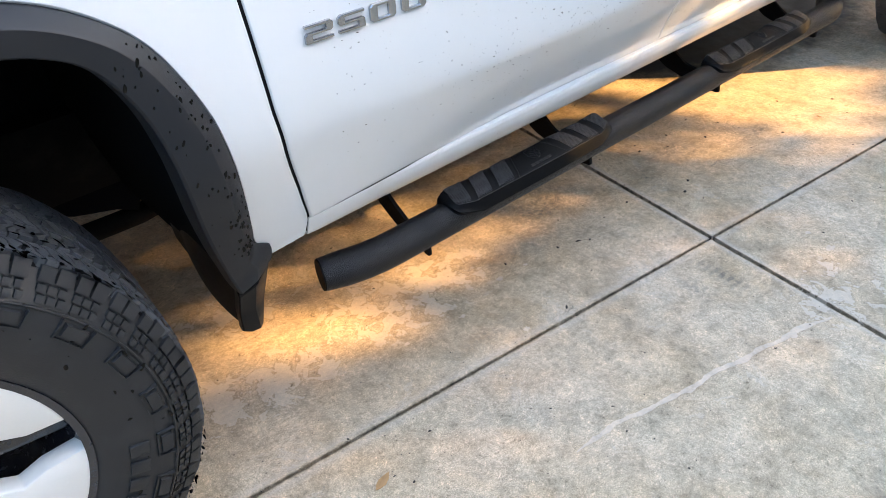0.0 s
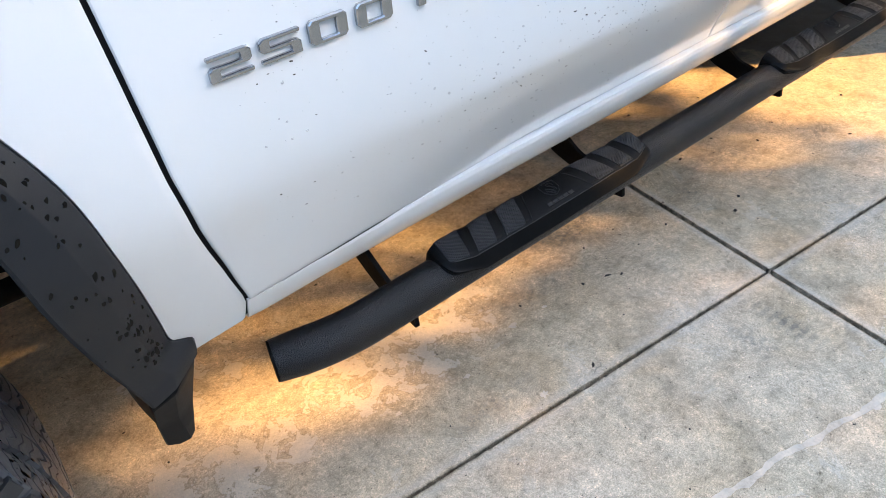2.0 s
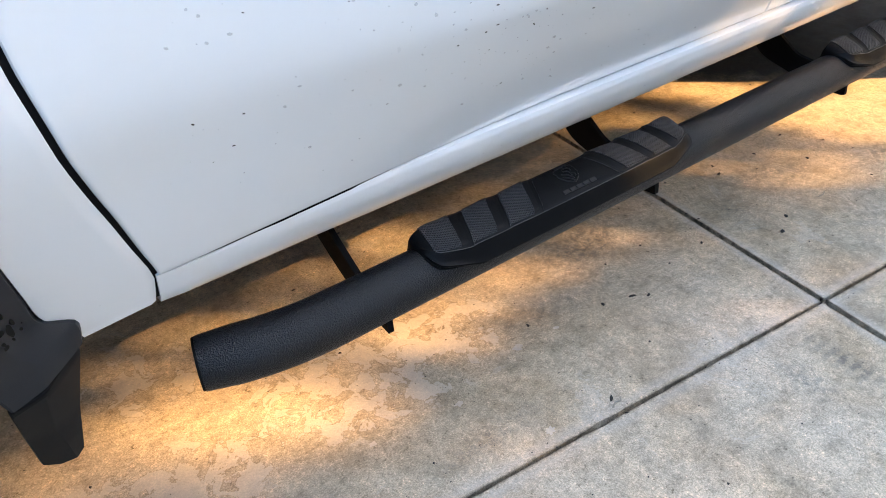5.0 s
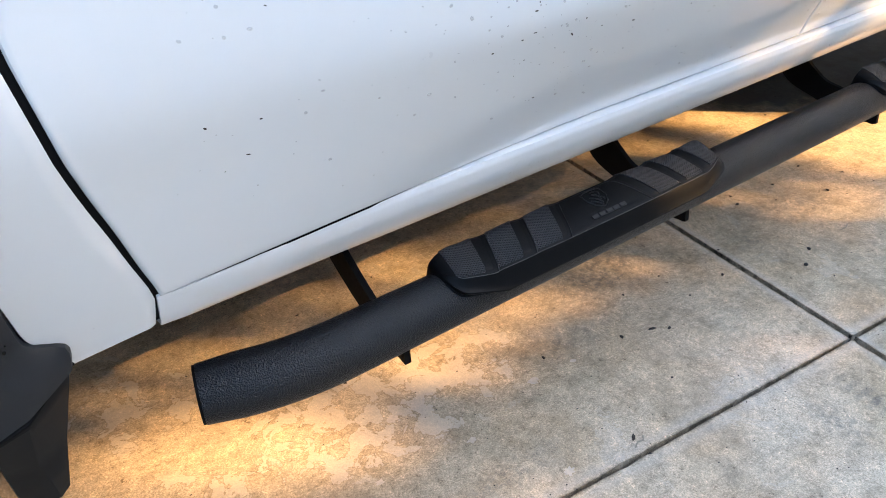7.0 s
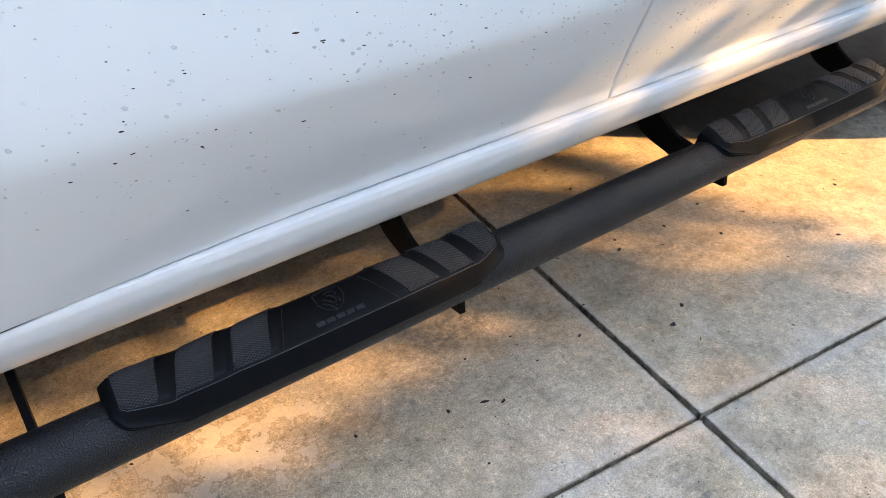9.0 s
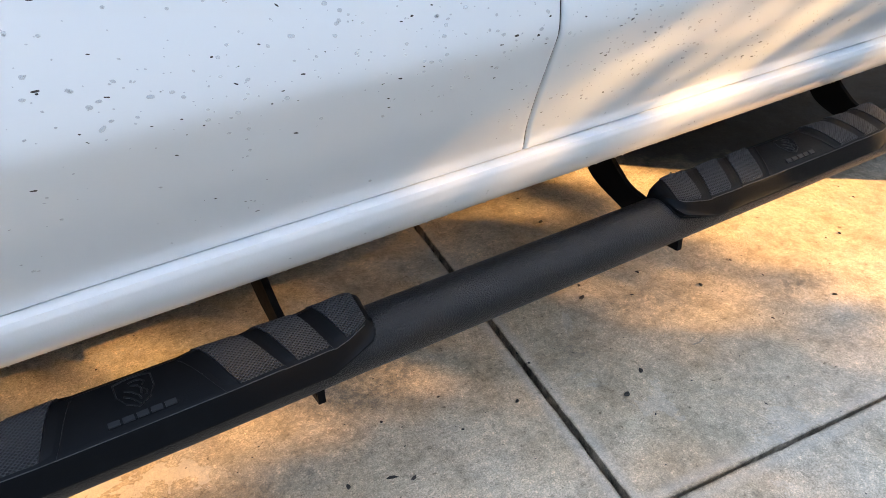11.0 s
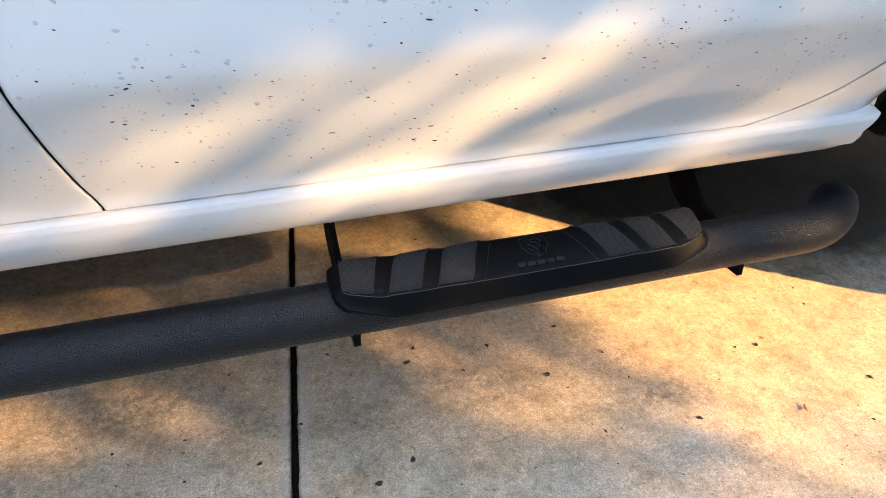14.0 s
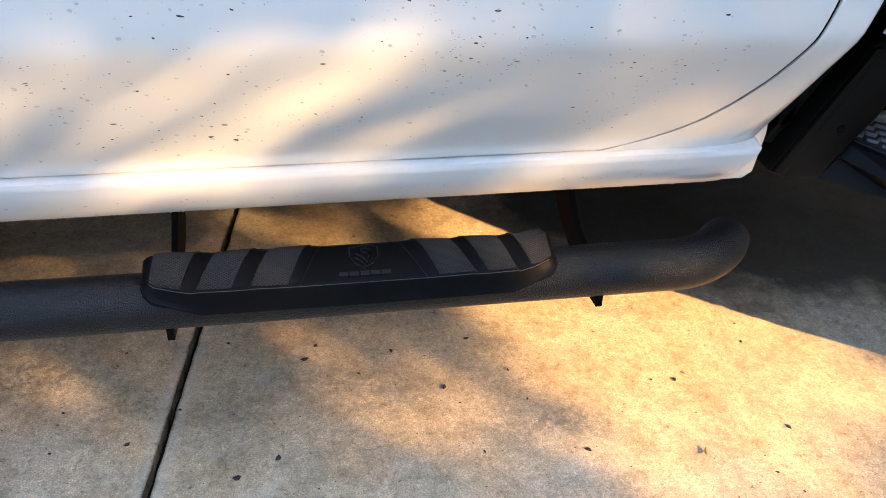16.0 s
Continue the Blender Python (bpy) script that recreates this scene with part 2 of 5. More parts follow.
def mesh_material():
    """Black rubber with a fine raised diamond net."""
    m = bpy.data.materials.new("diamond net rubber")
    m.use_nodes = True
    n, l = m.node_tree.nodes, m.node_tree.links
    b = n["Principled BSDF"]
    co = n.new("ShaderNodeTexCoord").outputs["UV"]
    heights = []
    for a in (33, -33):
        mp = n.new("ShaderNodeMapping")
        mp.inputs["Rotation"].default_value = (0, 0, radians(a))
        l.new(co, mp.inputs["Vector"])
        w = n.new("ShaderNodeTexWave")
        w.bands_direction = "Y"
        w.inputs["Scale"].default_value = 0.314 / 0.0029
        l.new(mp.outputs[0], w.inputs["Vector"])
        heights.append(w.outputs["Fac"])
    mx = n.new("ShaderNodeMath")
    mx.operation = "MAXIMUM"
    l.new(heights[0], mx.inputs[0])
    l.new(heights[1], mx.inputs[1])
    ramp = n.new("ShaderNodeValToRGB")
    ramp.color_ramp.elements[0].position, ramp.color_ramp.elements[1].position = 0.84, 0.97
    ramp.color_ramp.elements[0].color = (0.0012, 0.0012, 0.0014, 1)
    ramp.color_ramp.elements[1].color = (0.036, 0.038, 0.044, 1)
    l.new(mx.outputs[0], ramp.inputs[0])
    l.new(ramp.outputs[0], b.inputs["Base Color"])
    bump = n.new("ShaderNodeBump")
    bump.inputs["Strength"].default_value, bump.inputs["Distance"].default_value = 0.9, 0.0012
    l.new(mx.outputs[0], bump.inputs["Height"])
    l.new(bump.outputs[0], b.inputs["Normal"])
    b.inputs["Roughness"].default_value = 0.42
    b.inputs["Specular IOR Level"].default_value = 0.3
    return m


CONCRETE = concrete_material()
WALL = material("grey-blue rendered wall", (0.19, 0.20, 0.22), 0.9, vary=0.3, grain=20, stain=0.8, bump=0.4, bump_scale=90)
SOIL = material("grey soil and old joint filler", (0.010, 0.0085, 0.007), 0.95, vary=0.5, grain=90, stain=14, bump=0.6, bump_scale=150)
PATCH = material("pale repair mortar", (0.645, 0.52, 0.405), 0.85, vary=0.6, grain=160, stain=22, bump=0.6, bump_scale=220, dirt=(0.45, 0.42, 0.38), dirt_amount=0.6, dirt_scale=40)
PAINT = material("white gloss car paint", (0.67, 0.68, 0.685), 0.32, vary=0.02, grain=30, stain=2.5, coat=0.9, spec=0.4,
                 dirt=(0.66, 0.65, 0.62), dirt_amount=0.25, dirt_scale=5)
SILL_PAINT = material("white stone-chip coated sill paint", (0.69, 0.695, 0.70), 0.34, vary=0.03, coat=0.6, spec=0.4, bump=0.10, bump_scale=420,
                      dirt=(0.62, 0.58, 0.52), dirt_amount=0.35, dirt_scale=16)
PLASTIC = material("grained dark grey plastic", (0.0122, 0.0138, 0.0172), 0.48, spec=0.34, vary=0.25, grain=300, stain=7, bump=0.25, bump_scale=900, bump_dist=0.0008)
FLAP = material("black moulded flap plastic", (0.0024, 0.0028, 0.0037), 0.40, spec=0.22, vary=0.35, grain=120, stain=16, bump=0.15, bump_scale=600, bump_dist=0.0008)
SPOT = material("black wet film", (0.0012, 0.0012, 0.0014), 0.08, spec=0.22, vary=0.1)
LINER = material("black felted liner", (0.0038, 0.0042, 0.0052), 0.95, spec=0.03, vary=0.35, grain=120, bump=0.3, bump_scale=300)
CHASSIS = material("dusty black chassis paint", (0.006, 0.0055, 0.0055), 0.8, spec=0.08, vary=0.4, grain=40, dirt=(0.03, 0.026, 0.022), dirt_amount=0.4)
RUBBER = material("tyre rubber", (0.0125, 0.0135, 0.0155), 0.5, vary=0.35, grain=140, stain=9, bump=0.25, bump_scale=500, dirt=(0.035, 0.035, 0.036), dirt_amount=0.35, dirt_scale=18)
# paler than the tyre's rubber: light on the lug tops is in the colour
TREAD = material("lit tread rubber", (0.050, 0.054, 0.061), 0.38, vary=0.4, grain=160, stain=12, bump=0.25, bump_scale=500, dirt=(0.010, 0.010, 0.011), dirt_amount=0.6, dirt_scale=30)
SILVER = material("machined silver alloy", (0.74, 0.72, 0.68), 0.42, metal=0.12, vary=0.05, grain=220, bump=0.05, bump_scale=600)
POCKET = material("gloss black wheel paint", (0.018, 0.019, 0.024), 0.25, vary=0.2, coat=0.5)
TUBE = texture_coat("black pebbled powder coat", (0.0022, 0.0030, 0.0048), 0.36, 520, 0.0018)
PAD = material("smooth black step rubber", (0.0026, 0.0027, 0.0032), 0.45, spec=0.09, vary=0.25, grain=180, stain=10, bump=0.12, bump_scale=700, dirt=(0.008, 0.0078, 0.0075), dirt_amount=0.3, dirt_scale=24)
NET = mesh_material()
STEEL = material("black painted steel", (0.0020, 0.0020, 0.0024), 0.6, spec=0.06, vary=0.3, grain=90, dirt=(0.006, 0.0056, 0.005), dirt_amount=0.3)
CHROME = material("brushed chrome letter", (0.42, 0.42, 0.43), 0.20, metal=1.0, vary=0.12, grain=90)
GROOVE = material("bright relief edge", (0.006, 0.006, 0.0065), 0.34, vary=0.2, spec=0.3)
LEAF = material("dry leaf", (0.44, 0.25, 0.11), 0.7, vary=0.4, grain=90, stain=30)
SEED = material("dark seed", (0.035, 0.026, 0.02), 0.8, vary=0.4, grain=200)
TWIG = material("pale twig", (0.33, 0.28, 0.21), 0.8, vary=0.3)
FOLIAGE = material("green foliage", (0.06, 0.11, 0.035), 0.55, vary=0.4, grain=8, stain=1)
BARK = material("brown bark", (0.16, 0.12, 0.09), 0.9, vary=0.4, grain=30, bump=0.8, bump_scale=25, bump_dist=0.02)
DROP = material("standing water", (0.93, 0.95, 0.96), 0.10, vary=0.02, spec=0.6)
_d = DROP.node_tree.nodes["Principled BSDF"]
_d.inputs["IOR"].default_value = 1.33
_d.inputs["Transmission Weight"].default_value = 0.8
# pale colour for the highlight painted along the pad's crest
EDGE = material("crest highlight rubber", (0.045, 0.045, 0.047), 0.5, vary=0.4, grain=120)
# black for strips and tubes that stand in for shade in gaps
SEAM_SHADE = material("black seam shade", (0.004, 0.004, 0.0045), 0.8, vary=0.2, spec=0.1)


# ---------------------------------------------------------------- mesh helpers
def thing(name, label, category, m=None, kind="", group=""):
    """An Empty that carries the parts of one thing."""
    ob = tagged(new(name), label, category, group, kind)
    if m is not None:
        ob.matrix_world = m
    return ob


def part(name, bm, mat, parent, label="", smooth=True, kind=""):
    """One mesh object under a thing or a part, in the coordinates of its thing."""
    me = bpy.data.meshes.new(name)
    bm.normal_update()
    bm.to_mesh(me)
    bm.free()
    me.materials.append(mat)
    if smooth:
        me.polygons.foreach_set("use_smooth", [True] * len(me.polygons))
        me.set_sharp_from_angle(angle=radians(38))
    ob = new(name, me)
    ob.parent = parent
    return tagged(ob, label, kind=kind)


def single(name, bm, mat, label, category, kind="", group="", smooth=True):
    ob = part(name, bm, mat, None, label, smooth, kind)
    return tagged(ob, label, category, group, kind)


def grid(rows, closed=False):
    """A bmesh over rows of points; closed joins the last column to the first."""
    bm = bmesh.new()
    vs = [[bm.verts.new(p) for p in row] for row in rows]
    for a, b in zip(vs, vs[1:]):
        k = len(a)
        for i in range(k if closed else k - 1):
            j = (i + 1) % k
            try:
                bm.faces.new((a[i], a[j], b[j], b[i]))
            except ValueError:
                pass
    bmesh.ops.remove_doubles(bm, verts=bm.verts, dist=1e-5)
    return bm


def hem(bm, way=(0, 0.022, 0)):
    """Turns the border of a sheet back along a way, so that a panel has depth."""
    edges = [e for e in bm.edges if e.is_boundary]
    got = bmesh.ops.extrude_edge_only(bm, edges=edges)
    bmesh.ops.translate(bm, verts=[v for v in got["geom"] if isinstance(v, bmesh.types.BMVert)], vec=way)
    bmesh.ops.recalc_face_normals(bm, faces=bm.faces)
    return bm


def box(x0, x1, y0, y1, z0, z1, bevel=0.0, seg=2):
    bm = bmesh.new()
    bmesh.ops.create_cube(bm, size=1)
    for v in bm.verts:
        v.co = Vector(((x0 + x1) / 2 + v.co.x * (x1 - x0), (y0 + y1) / 2 + v.co.y * (y1 - y0), (z0 + z1) / 2 + v.co.z * (z1 - z0)))
    if bevel:
        bmesh.ops.bevel(bm, geom=list(bm.edges), offset=bevel, segments=seg, affect="EDGES", profile=0.5)
    return bm


def tube(path, radius, sides=32, caps=True, flat=1.0):
    """A round tube along a list of points; flat squashes it."""
    path = [Vector(p) for p in path]
    rows = []
    for i, p in enumerate(path):
        d = (path[min(i + 1, len(path) - 1)] - path[max(i - 1, 0)]).normalized()
        side = d.cross(Vector((0, 0, 1)))
        side = side.normalized() if side.length > 1e-4 else Vector((1, 0, 0))
        up = side.cross(d).normalized()
        r = radius(i) if callable(radius) else radius
        rows.append([p + side * (r * math.cos(a)) + up * (r * flat * math.sin(a)) for a in (2 * math.pi * k / sides for k in range(sides))])
    bm = grid(rows, closed=True)
    if caps:
        bmesh.ops.holes_fill(bm, edges=[e for e in bm.edges if e.is_boundary], sides=0)
    bmesh.ops.recalc_face_normals(bm, faces=bm.faces)
    return bm


def prism(outline, depth_vec, bevel=0.0):
    """A flat outline (3D points in order) pushed along a vector into a solid."""
    bm = bmesh.new()
    f = bm.faces.new([bm.verts.new(p) for p in outline])
    got = bmesh.ops.extrude_face_region(bm, geom=[f])
    bmesh.ops.translate(bm, verts=[v for v in got["geom"] if isinstance(v, bmesh.types.BMVert)], vec=depth_vec)
    bmesh.ops.recalc_face_normals(bm, faces=bm.faces)
    if bevel:
        bmesh.ops.bevel(bm, geom=list(bm.edges), offset=bevel, segments=2, affect="EDGES", profile=0.5)
    return bm


def join(*parts):
    """Several bmeshes in one."""
    out = bmesh.new()
    for b in parts:
        me = bpy.data.meshes.new("tmp")
        b.to_mesh(me)
        out.from_mesh(me)
        bpy.data.meshes.remove(me)
        b.free()
    return out


def softened(table, sigma, lo, hi):
    """A table of (z, value), rounded over about sigma metres."""
    zs = np.arange(lo, hi, 0.002)
    ys = np.interp(zs, [a for a, _ in table], [b for _, b in table])
    k = np.exp(-0.5 * (np.arange(-20, 21) * 0.002 / sigma) ** 2)
    pad_ys = np.concatenate((2 * ys[0] - ys[20:0:-1], ys, 2 * ys[-1] - ys[-2:-22:-1]))
    return zs, np.convolve(pad_ys, k / k.sum(), "valid")

# ---------------------------------------------------------------- ground and driveway
def ground_sheet():
    bm = bmesh.new()
    bmesh.ops.create_grid(bm, x_segments=2, y_segments=2, size=150)
    bmesh.ops.translate(bm, verts=bm.verts, vec=(0, 0, -0.03))
    single("ground", bm, SOIL, "grey soil under and around the concrete driveway", "ground", kind="structure", smooth=False)


# joints of the driveway: along the truck y = 0.9 slope, across it x = slope of y
def along(x, k=0):
    return -0.048 - 0.0965 * x + 3.05 * k


def across(y, k=0):
    return 0.918 + 0.134 * y + 3.05 * k


def crossing(i, k):
    x, y = 0.0, 0.0
    for _ in range(20):
        y = along(x, k)
        x = across(y, i)
    return Vector((x, y, 0))


def driveway():
    drive = thing("driveway", "weathered grey concrete driveway cast in large slabs", "driveway", kind="structure")
    for i in range(-3, 3):
        for k in range(-3, 3):
            c = [crossing(i, k), crossing(i + 1, k), crossing(i + 1, k + 1), crossing(i, k + 1)]
            mid = sum(c, Vector()) / 4
            pts = []
            for j in range(4):
                a, b = c[j], c[(j + 1) % 4]
                steps = 220 if -1 <= i <= 0 and -1 <= k <= 0 else 4
                wide = 0.0036 if j in (0, 2) else 0.0066
                inward = Vector((-(b - a).y, (b - a).x, 0)).normalized()
                for q in range(steps):
                    p = a.lerp(b, q / steps)
                    rag = 0.0016 * noise.noise(p * 9.0) + 0.0020 * noise.noise(p * 34.0) + 0.0040 * max(0.0, noise.noise(p * 21.0 + Vector((5, 0, 0))) - 0.25)
                    pts.append(p + inward * (wide + rag))
            bm = bmesh.new()
            top = bm.faces.new([bm.verts.new(p) for p in pts])
            # a tooled edge that rounds down into the joint
            for thick, down in ((0.0025, 0.0050), (0.0030, 0.0030), (0.0045, 0.0020)):
                bmesh.ops.inset_region(bm, faces=[top], thickness=thick, use_even_offset=True)
                for v in set(bm.verts) - set(top.verts):
                    v.co.z -= down
            low = bmesh.ops.extrude_edge_only(bm, edges=[e for e in bm.edges if e.is_boundary])
            for v in low["geom"]:
                if isinstance(v, bmesh.types.BMVert):
                    v.co.z = -0.028
            bmesh.ops.triangulate(bm, faces=[f for f in bm.faces if len(f.verts) > 4])
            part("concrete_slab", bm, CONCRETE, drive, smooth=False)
    return drive


def ribbon(name, pts, width, height, mat, parent):
    """A flat uneven strip on the ground, slightly proud of it."""
    left, right = [], []
    fine = []
    for a, b in zip(pts, pts[1:]):
        fine += [Vector(a).lerp(Vector(b), q / 14) for q in range(14)]
    fine.append(Vector(pts[-1]))
    for i, p in enumerate(fine):
        d = (fine[min(i + 1, len(fine) - 1)] - fine[max(i - 1, 0)]).normalized()
        s = Vector((-d.y, d.x, 0))
        wob = s * 0.012 * noise.noise(p * 12)
        w = width * (0.55 + 0.9 * abs(noise.noise(p * 17 + Vector((3, 0, 0))))) * min(1, 0.25 + i / 9, 0.25 + (len(fine) - 1 - i) / 9)
        left.append(p + wob + s * w * (1 + 0.8 * noise.noise(p * 60)) / 2)
        right.append(p + wob - s * w * (1 + 0.8 * noise.noise(p * 55 + Vector((9, 2, 0)))) / 2)
    up = Vector((0, 0, height))
    bm = grid([[v for v in left], [v + up for v in left], [v + up for v in right], [v for v in right]])
    bmesh.ops.recalc_face_normals(bm, faces=bm.faces)
    return part(name, bm, mat, parent, smooth=False)


def blob(x, y, r, seed, height=0.0008):
    """A flat ragged patch on the ground."""
    pts = []
    for k in range(26):
        a = 2 * math.pi * k / 26
        q = Vector((math.cos(a), math.sin(a), seed))
        pts.append(Vector((x, y, 0.0002)) + Vector((math.cos(a), 0.7 * math.sin(a), 0)) * r * (1 + 0.6 * noise.noise(q * 1.9) + 0.25 * noise.noise(q * 6)))
    return prism(pts, (0, 0, height))


# ---------------------------------------------------------------- truck body
RAKE = pose(0, 0, 0, 0, -1.46, 0)                 # the body stands nose down
PROFILE = softened([(0.49, 0.085), (0.535, 0.068), (0.575, 0.060), (0.60, 0.050), (0.63, 0.0345), (0.66, 0.019), (0.69, 0.0035), (0.72, -0.0115),
                    (0.751, -0.0270), (0.761, -0.0295), (0.80, -0.0305), (0.85, -0.0285), (0.90, -0.0250), (0.95, -0.020), (1.05, -0.008), (1.3, 0.03)], 0.0030, 0.49, 1.3)
# towards the front wheel the side stands more upright and the crease runs out
NOSE_PROFILE = softened([(0.49, 0.066), (0.5375, 0.048), (0.571, 0.036), (0.62, 0.019), (0.66, 0.006), (0.70, -0.0065), (0.747, -0.0215), (0.765, -0.0265), (0.80, -0.0295), (0.85, -0.0285),
                         (0.90, -0.0250), (0.95, -0.020), (1.05, -0.008), (1.3, 0.03)], 0.012, 0.49, 1.3)
FRONT_SEAM = softened([(0.49, -0.331), (0.535, -0.3285), (0.565, -0.3245), (0.59, -0.3305), (0.612, -0.338), (0.64, -0.346), (0.66, -0.3515), (0.70, -0.364), (0.745, -0.376), (0.825, -0.3893), (0.90, -0.395), (0.96, -0.399), (1.03, -0.404), (1.3, -0.42)], 0.006, 0.49, 1.3)
MID_SEAM = softened([(0.49, 0.7695), (0.58, 0.7718), (0.62, 0.7578), (0.68, 0.7453), (0.75, 0.7351), (0.85, 0.7247), (1.3, 0.6932)], 0.012, 0.49, 1.3)
REAR_SEAM = softened([(0.575, 1.585), (0.58, 1.613), (0.60, 1.67), (0.625, 1.71), (0.66, 1.742), (0.70, 1.767), (0.74, 1.781), (0.78, 1.791), (0.83, 1.798), (1.3, 1.83)], 0.006, 0.575, 1.3)
CAB_END = softened([(0.49, 1.80), (0.55, 1.812), (0.60, 1.826), (0.65, 1.835), (0.70, 1.841), (0.76, 1.851), (0.85, 1.866), (0.95, 1.885), (1.3, 1.94)], 0.008, 0.49, 1.3)


def at(table, z):
    return float(np.interp(z, *table))


GAP = 0.0032


def body_y(x, z):
    """How far out the body's side stands."""
    w = min(1.0, max(0.0, (0.30 - x) / 0.60))
    w = w * w * (3 - 2 * w)
    return at(PROFILE, z) * (1 - w) + at(NOSE_PROFILE, z) * w


def skin(x, z):
    return Vector((x, body_y(x, z), z))


def front_drop(x):
    """The lower edge of the front door dips towards its front corner."""
    return 0.0060 * max(0.0, (-0.03 - x) / 0.29) ** 2.4


def side_panel(name, left, right, z0, z1, parent, mat, label="", step=0.012):
    """A body panel between two seams, following the side's section, with rolled edges."""
    zs = [z0, z0 + 0.0015, z0 + 0.004] + list(np.arange(z0 + 0.010, z1, step)) + [z1]
    rows = []
    for iz, z in enumerate(zs):
        a, b = left(z), right(z)
        n_in = 24
        ss = [a, a + 0.0015, a + 0.004] + [a + 0.006 + (b - a - 0.012) * k / n_in for k in range(n_in + 1)] + [b - 0.004, b - 0.0015, b]
        row = []
        for ix, x in enumerate(ss):
            p = skin(x, z)
            p.z -= front_drop(x) * max(0.0, 1 - (z - 0.576) / 0.10)
            e = min(ix, len(ss) - 1 - ix, iz)
            p.y += (0.003, 0.0008)[e] if e < 2 else 0.0
            row.append(p)
        rows.append(row)
    return part(name, hem(grid(rows)), mat, parent, label)


# front wheel arch, from its rear foot over the top to its front foot
ARCH = [(-0.4125, 0.530), (-0.4110, 0.556), (-0.440, 0.577), (-0.4455, 0.615), (-0.4555, 0.69), (-0.469, 0.768), (-0.4845, 0.846), (-0.510, 0.912), (-0.541, 0.968), (-0.579, 1.007), (-0.636, 1.043), (-0.70, 1.066), (-0.80, 1.085), (-0.94, 1.097), (-1.082, 1.10)]
ARCH_IN = [(-0.4965, 0.504), (-0.5035, 0.528), (-0.513, 0.562), (-0.527, 0.612), (-0.545, 0.69), (-0.557, 0.757), (-0.566, 0.821), (-0.580, 0.883), (-0.603, 0.935), (-0.633, 0.975), (-0.675, 0.998), (-0.722, 1.010), (-0.81, 1.025), (-0.94, 1.033), (-1.082, 1.035)]
WHEEL_X, WHEEL_Z, TYRE_R = -1.082, 0.457, 0.434


def finer(pts, k=4):
    """A rounded run through points (Catmull-Rom)."""
    p = [Vector((*q, 0)) for q in pts]
    out = []
    for i in range(len(p) - 1):
        a, b, c, d = p[max(i - 1, 0)], p[i], p[i + 1], p[min(i + 2, len(p) - 1)]
        for q in range(k):
            t = q / k
            out.append(0.5 * ((2 * b) + (c - a) * t + (2 * a - 5 * b + 4 * c - d) * t * t + (3 * b - a - 3 * c + d) * t ** 3))
    out.append(p[-1])
    return [(v.x, v.y) for v in out]


def mirrored(pts, cx):
    return pts + [(2 * cx - x, z) for x, z in reversed(pts[:-1])]


def arch_panel(name, arch, outer, parent, mat, label=""):
    """A panel round a wheel arch: from the arch out to a border with as many points."""
    cols = [0, 0.012, 0.03] + [0.03 + 0.97 * (k / 14) for k in range(1, 15)]
    rows = []
    for (ax, az), (bx, bz) in zip(arch, outer):
        row = []
        for s in cols:
            p = skin(ax + (bx - ax) * s, az + (bz - az) * s)
            p.y += 0.003 if s in (0, 1) else 0
            row.append(p)
        rows.append(row)
    return part(name, hem(grid(rows)), mat, parent, label)


def flare(outer, inner, parent, proud=0.030):
    """A moulded wheel-arch flare: an upper facet that meets a broad face in a crease, and a lip turned into the well."""
    rows = []
    sect = [(0.0, 0.005), (0.02, -0.005), (0.10, -0.012), (0.36, -0.0310), (0.375, -0.0318), (0.39, -0.0322), (0.70, -0.0310), (0.94, -0.0290), (0.985, -0.0260), (1.0, -0.021), (1.01, -0.010), (1.015, 0.006)]
    n = len(outer)
    for i, ((ax, az), (bx, bz)) in enumerate(zip(outer, inner)):
        base = body_y(ax, max(az, 0.56))
        hang = base * 0.8
        lift = proud / 0.030 * (0.72 + 0.28 * min(1.0, min(i, n - 1 - i) / 14))
        fold = 0.39 + 0.20 * max(0.0, 1 - min(i, n - 1 - i) / 12)          # the facet broadens towards the foot
        row = []
        for q, off in sect:
            w = q * fold / 0.39 if q <= 0.39 else fold + (q - 0.39) * (1 - fold) / 0.61
            row.append(Vector((ax + (bx - ax) * w, base * (1 - w) + hang * w + off * lift, az + (bz - az) * w)))
        rows.append(row)
    ob = part("wheel_arch_flare", hem(grid(rows), (0, 0.012, 0)), PLASTIC, parent, "dark grey grained plastic wheel-arch flare with water spots")
    ob.data.set_sharp_from_angle(angle=radians(24))
    return ob


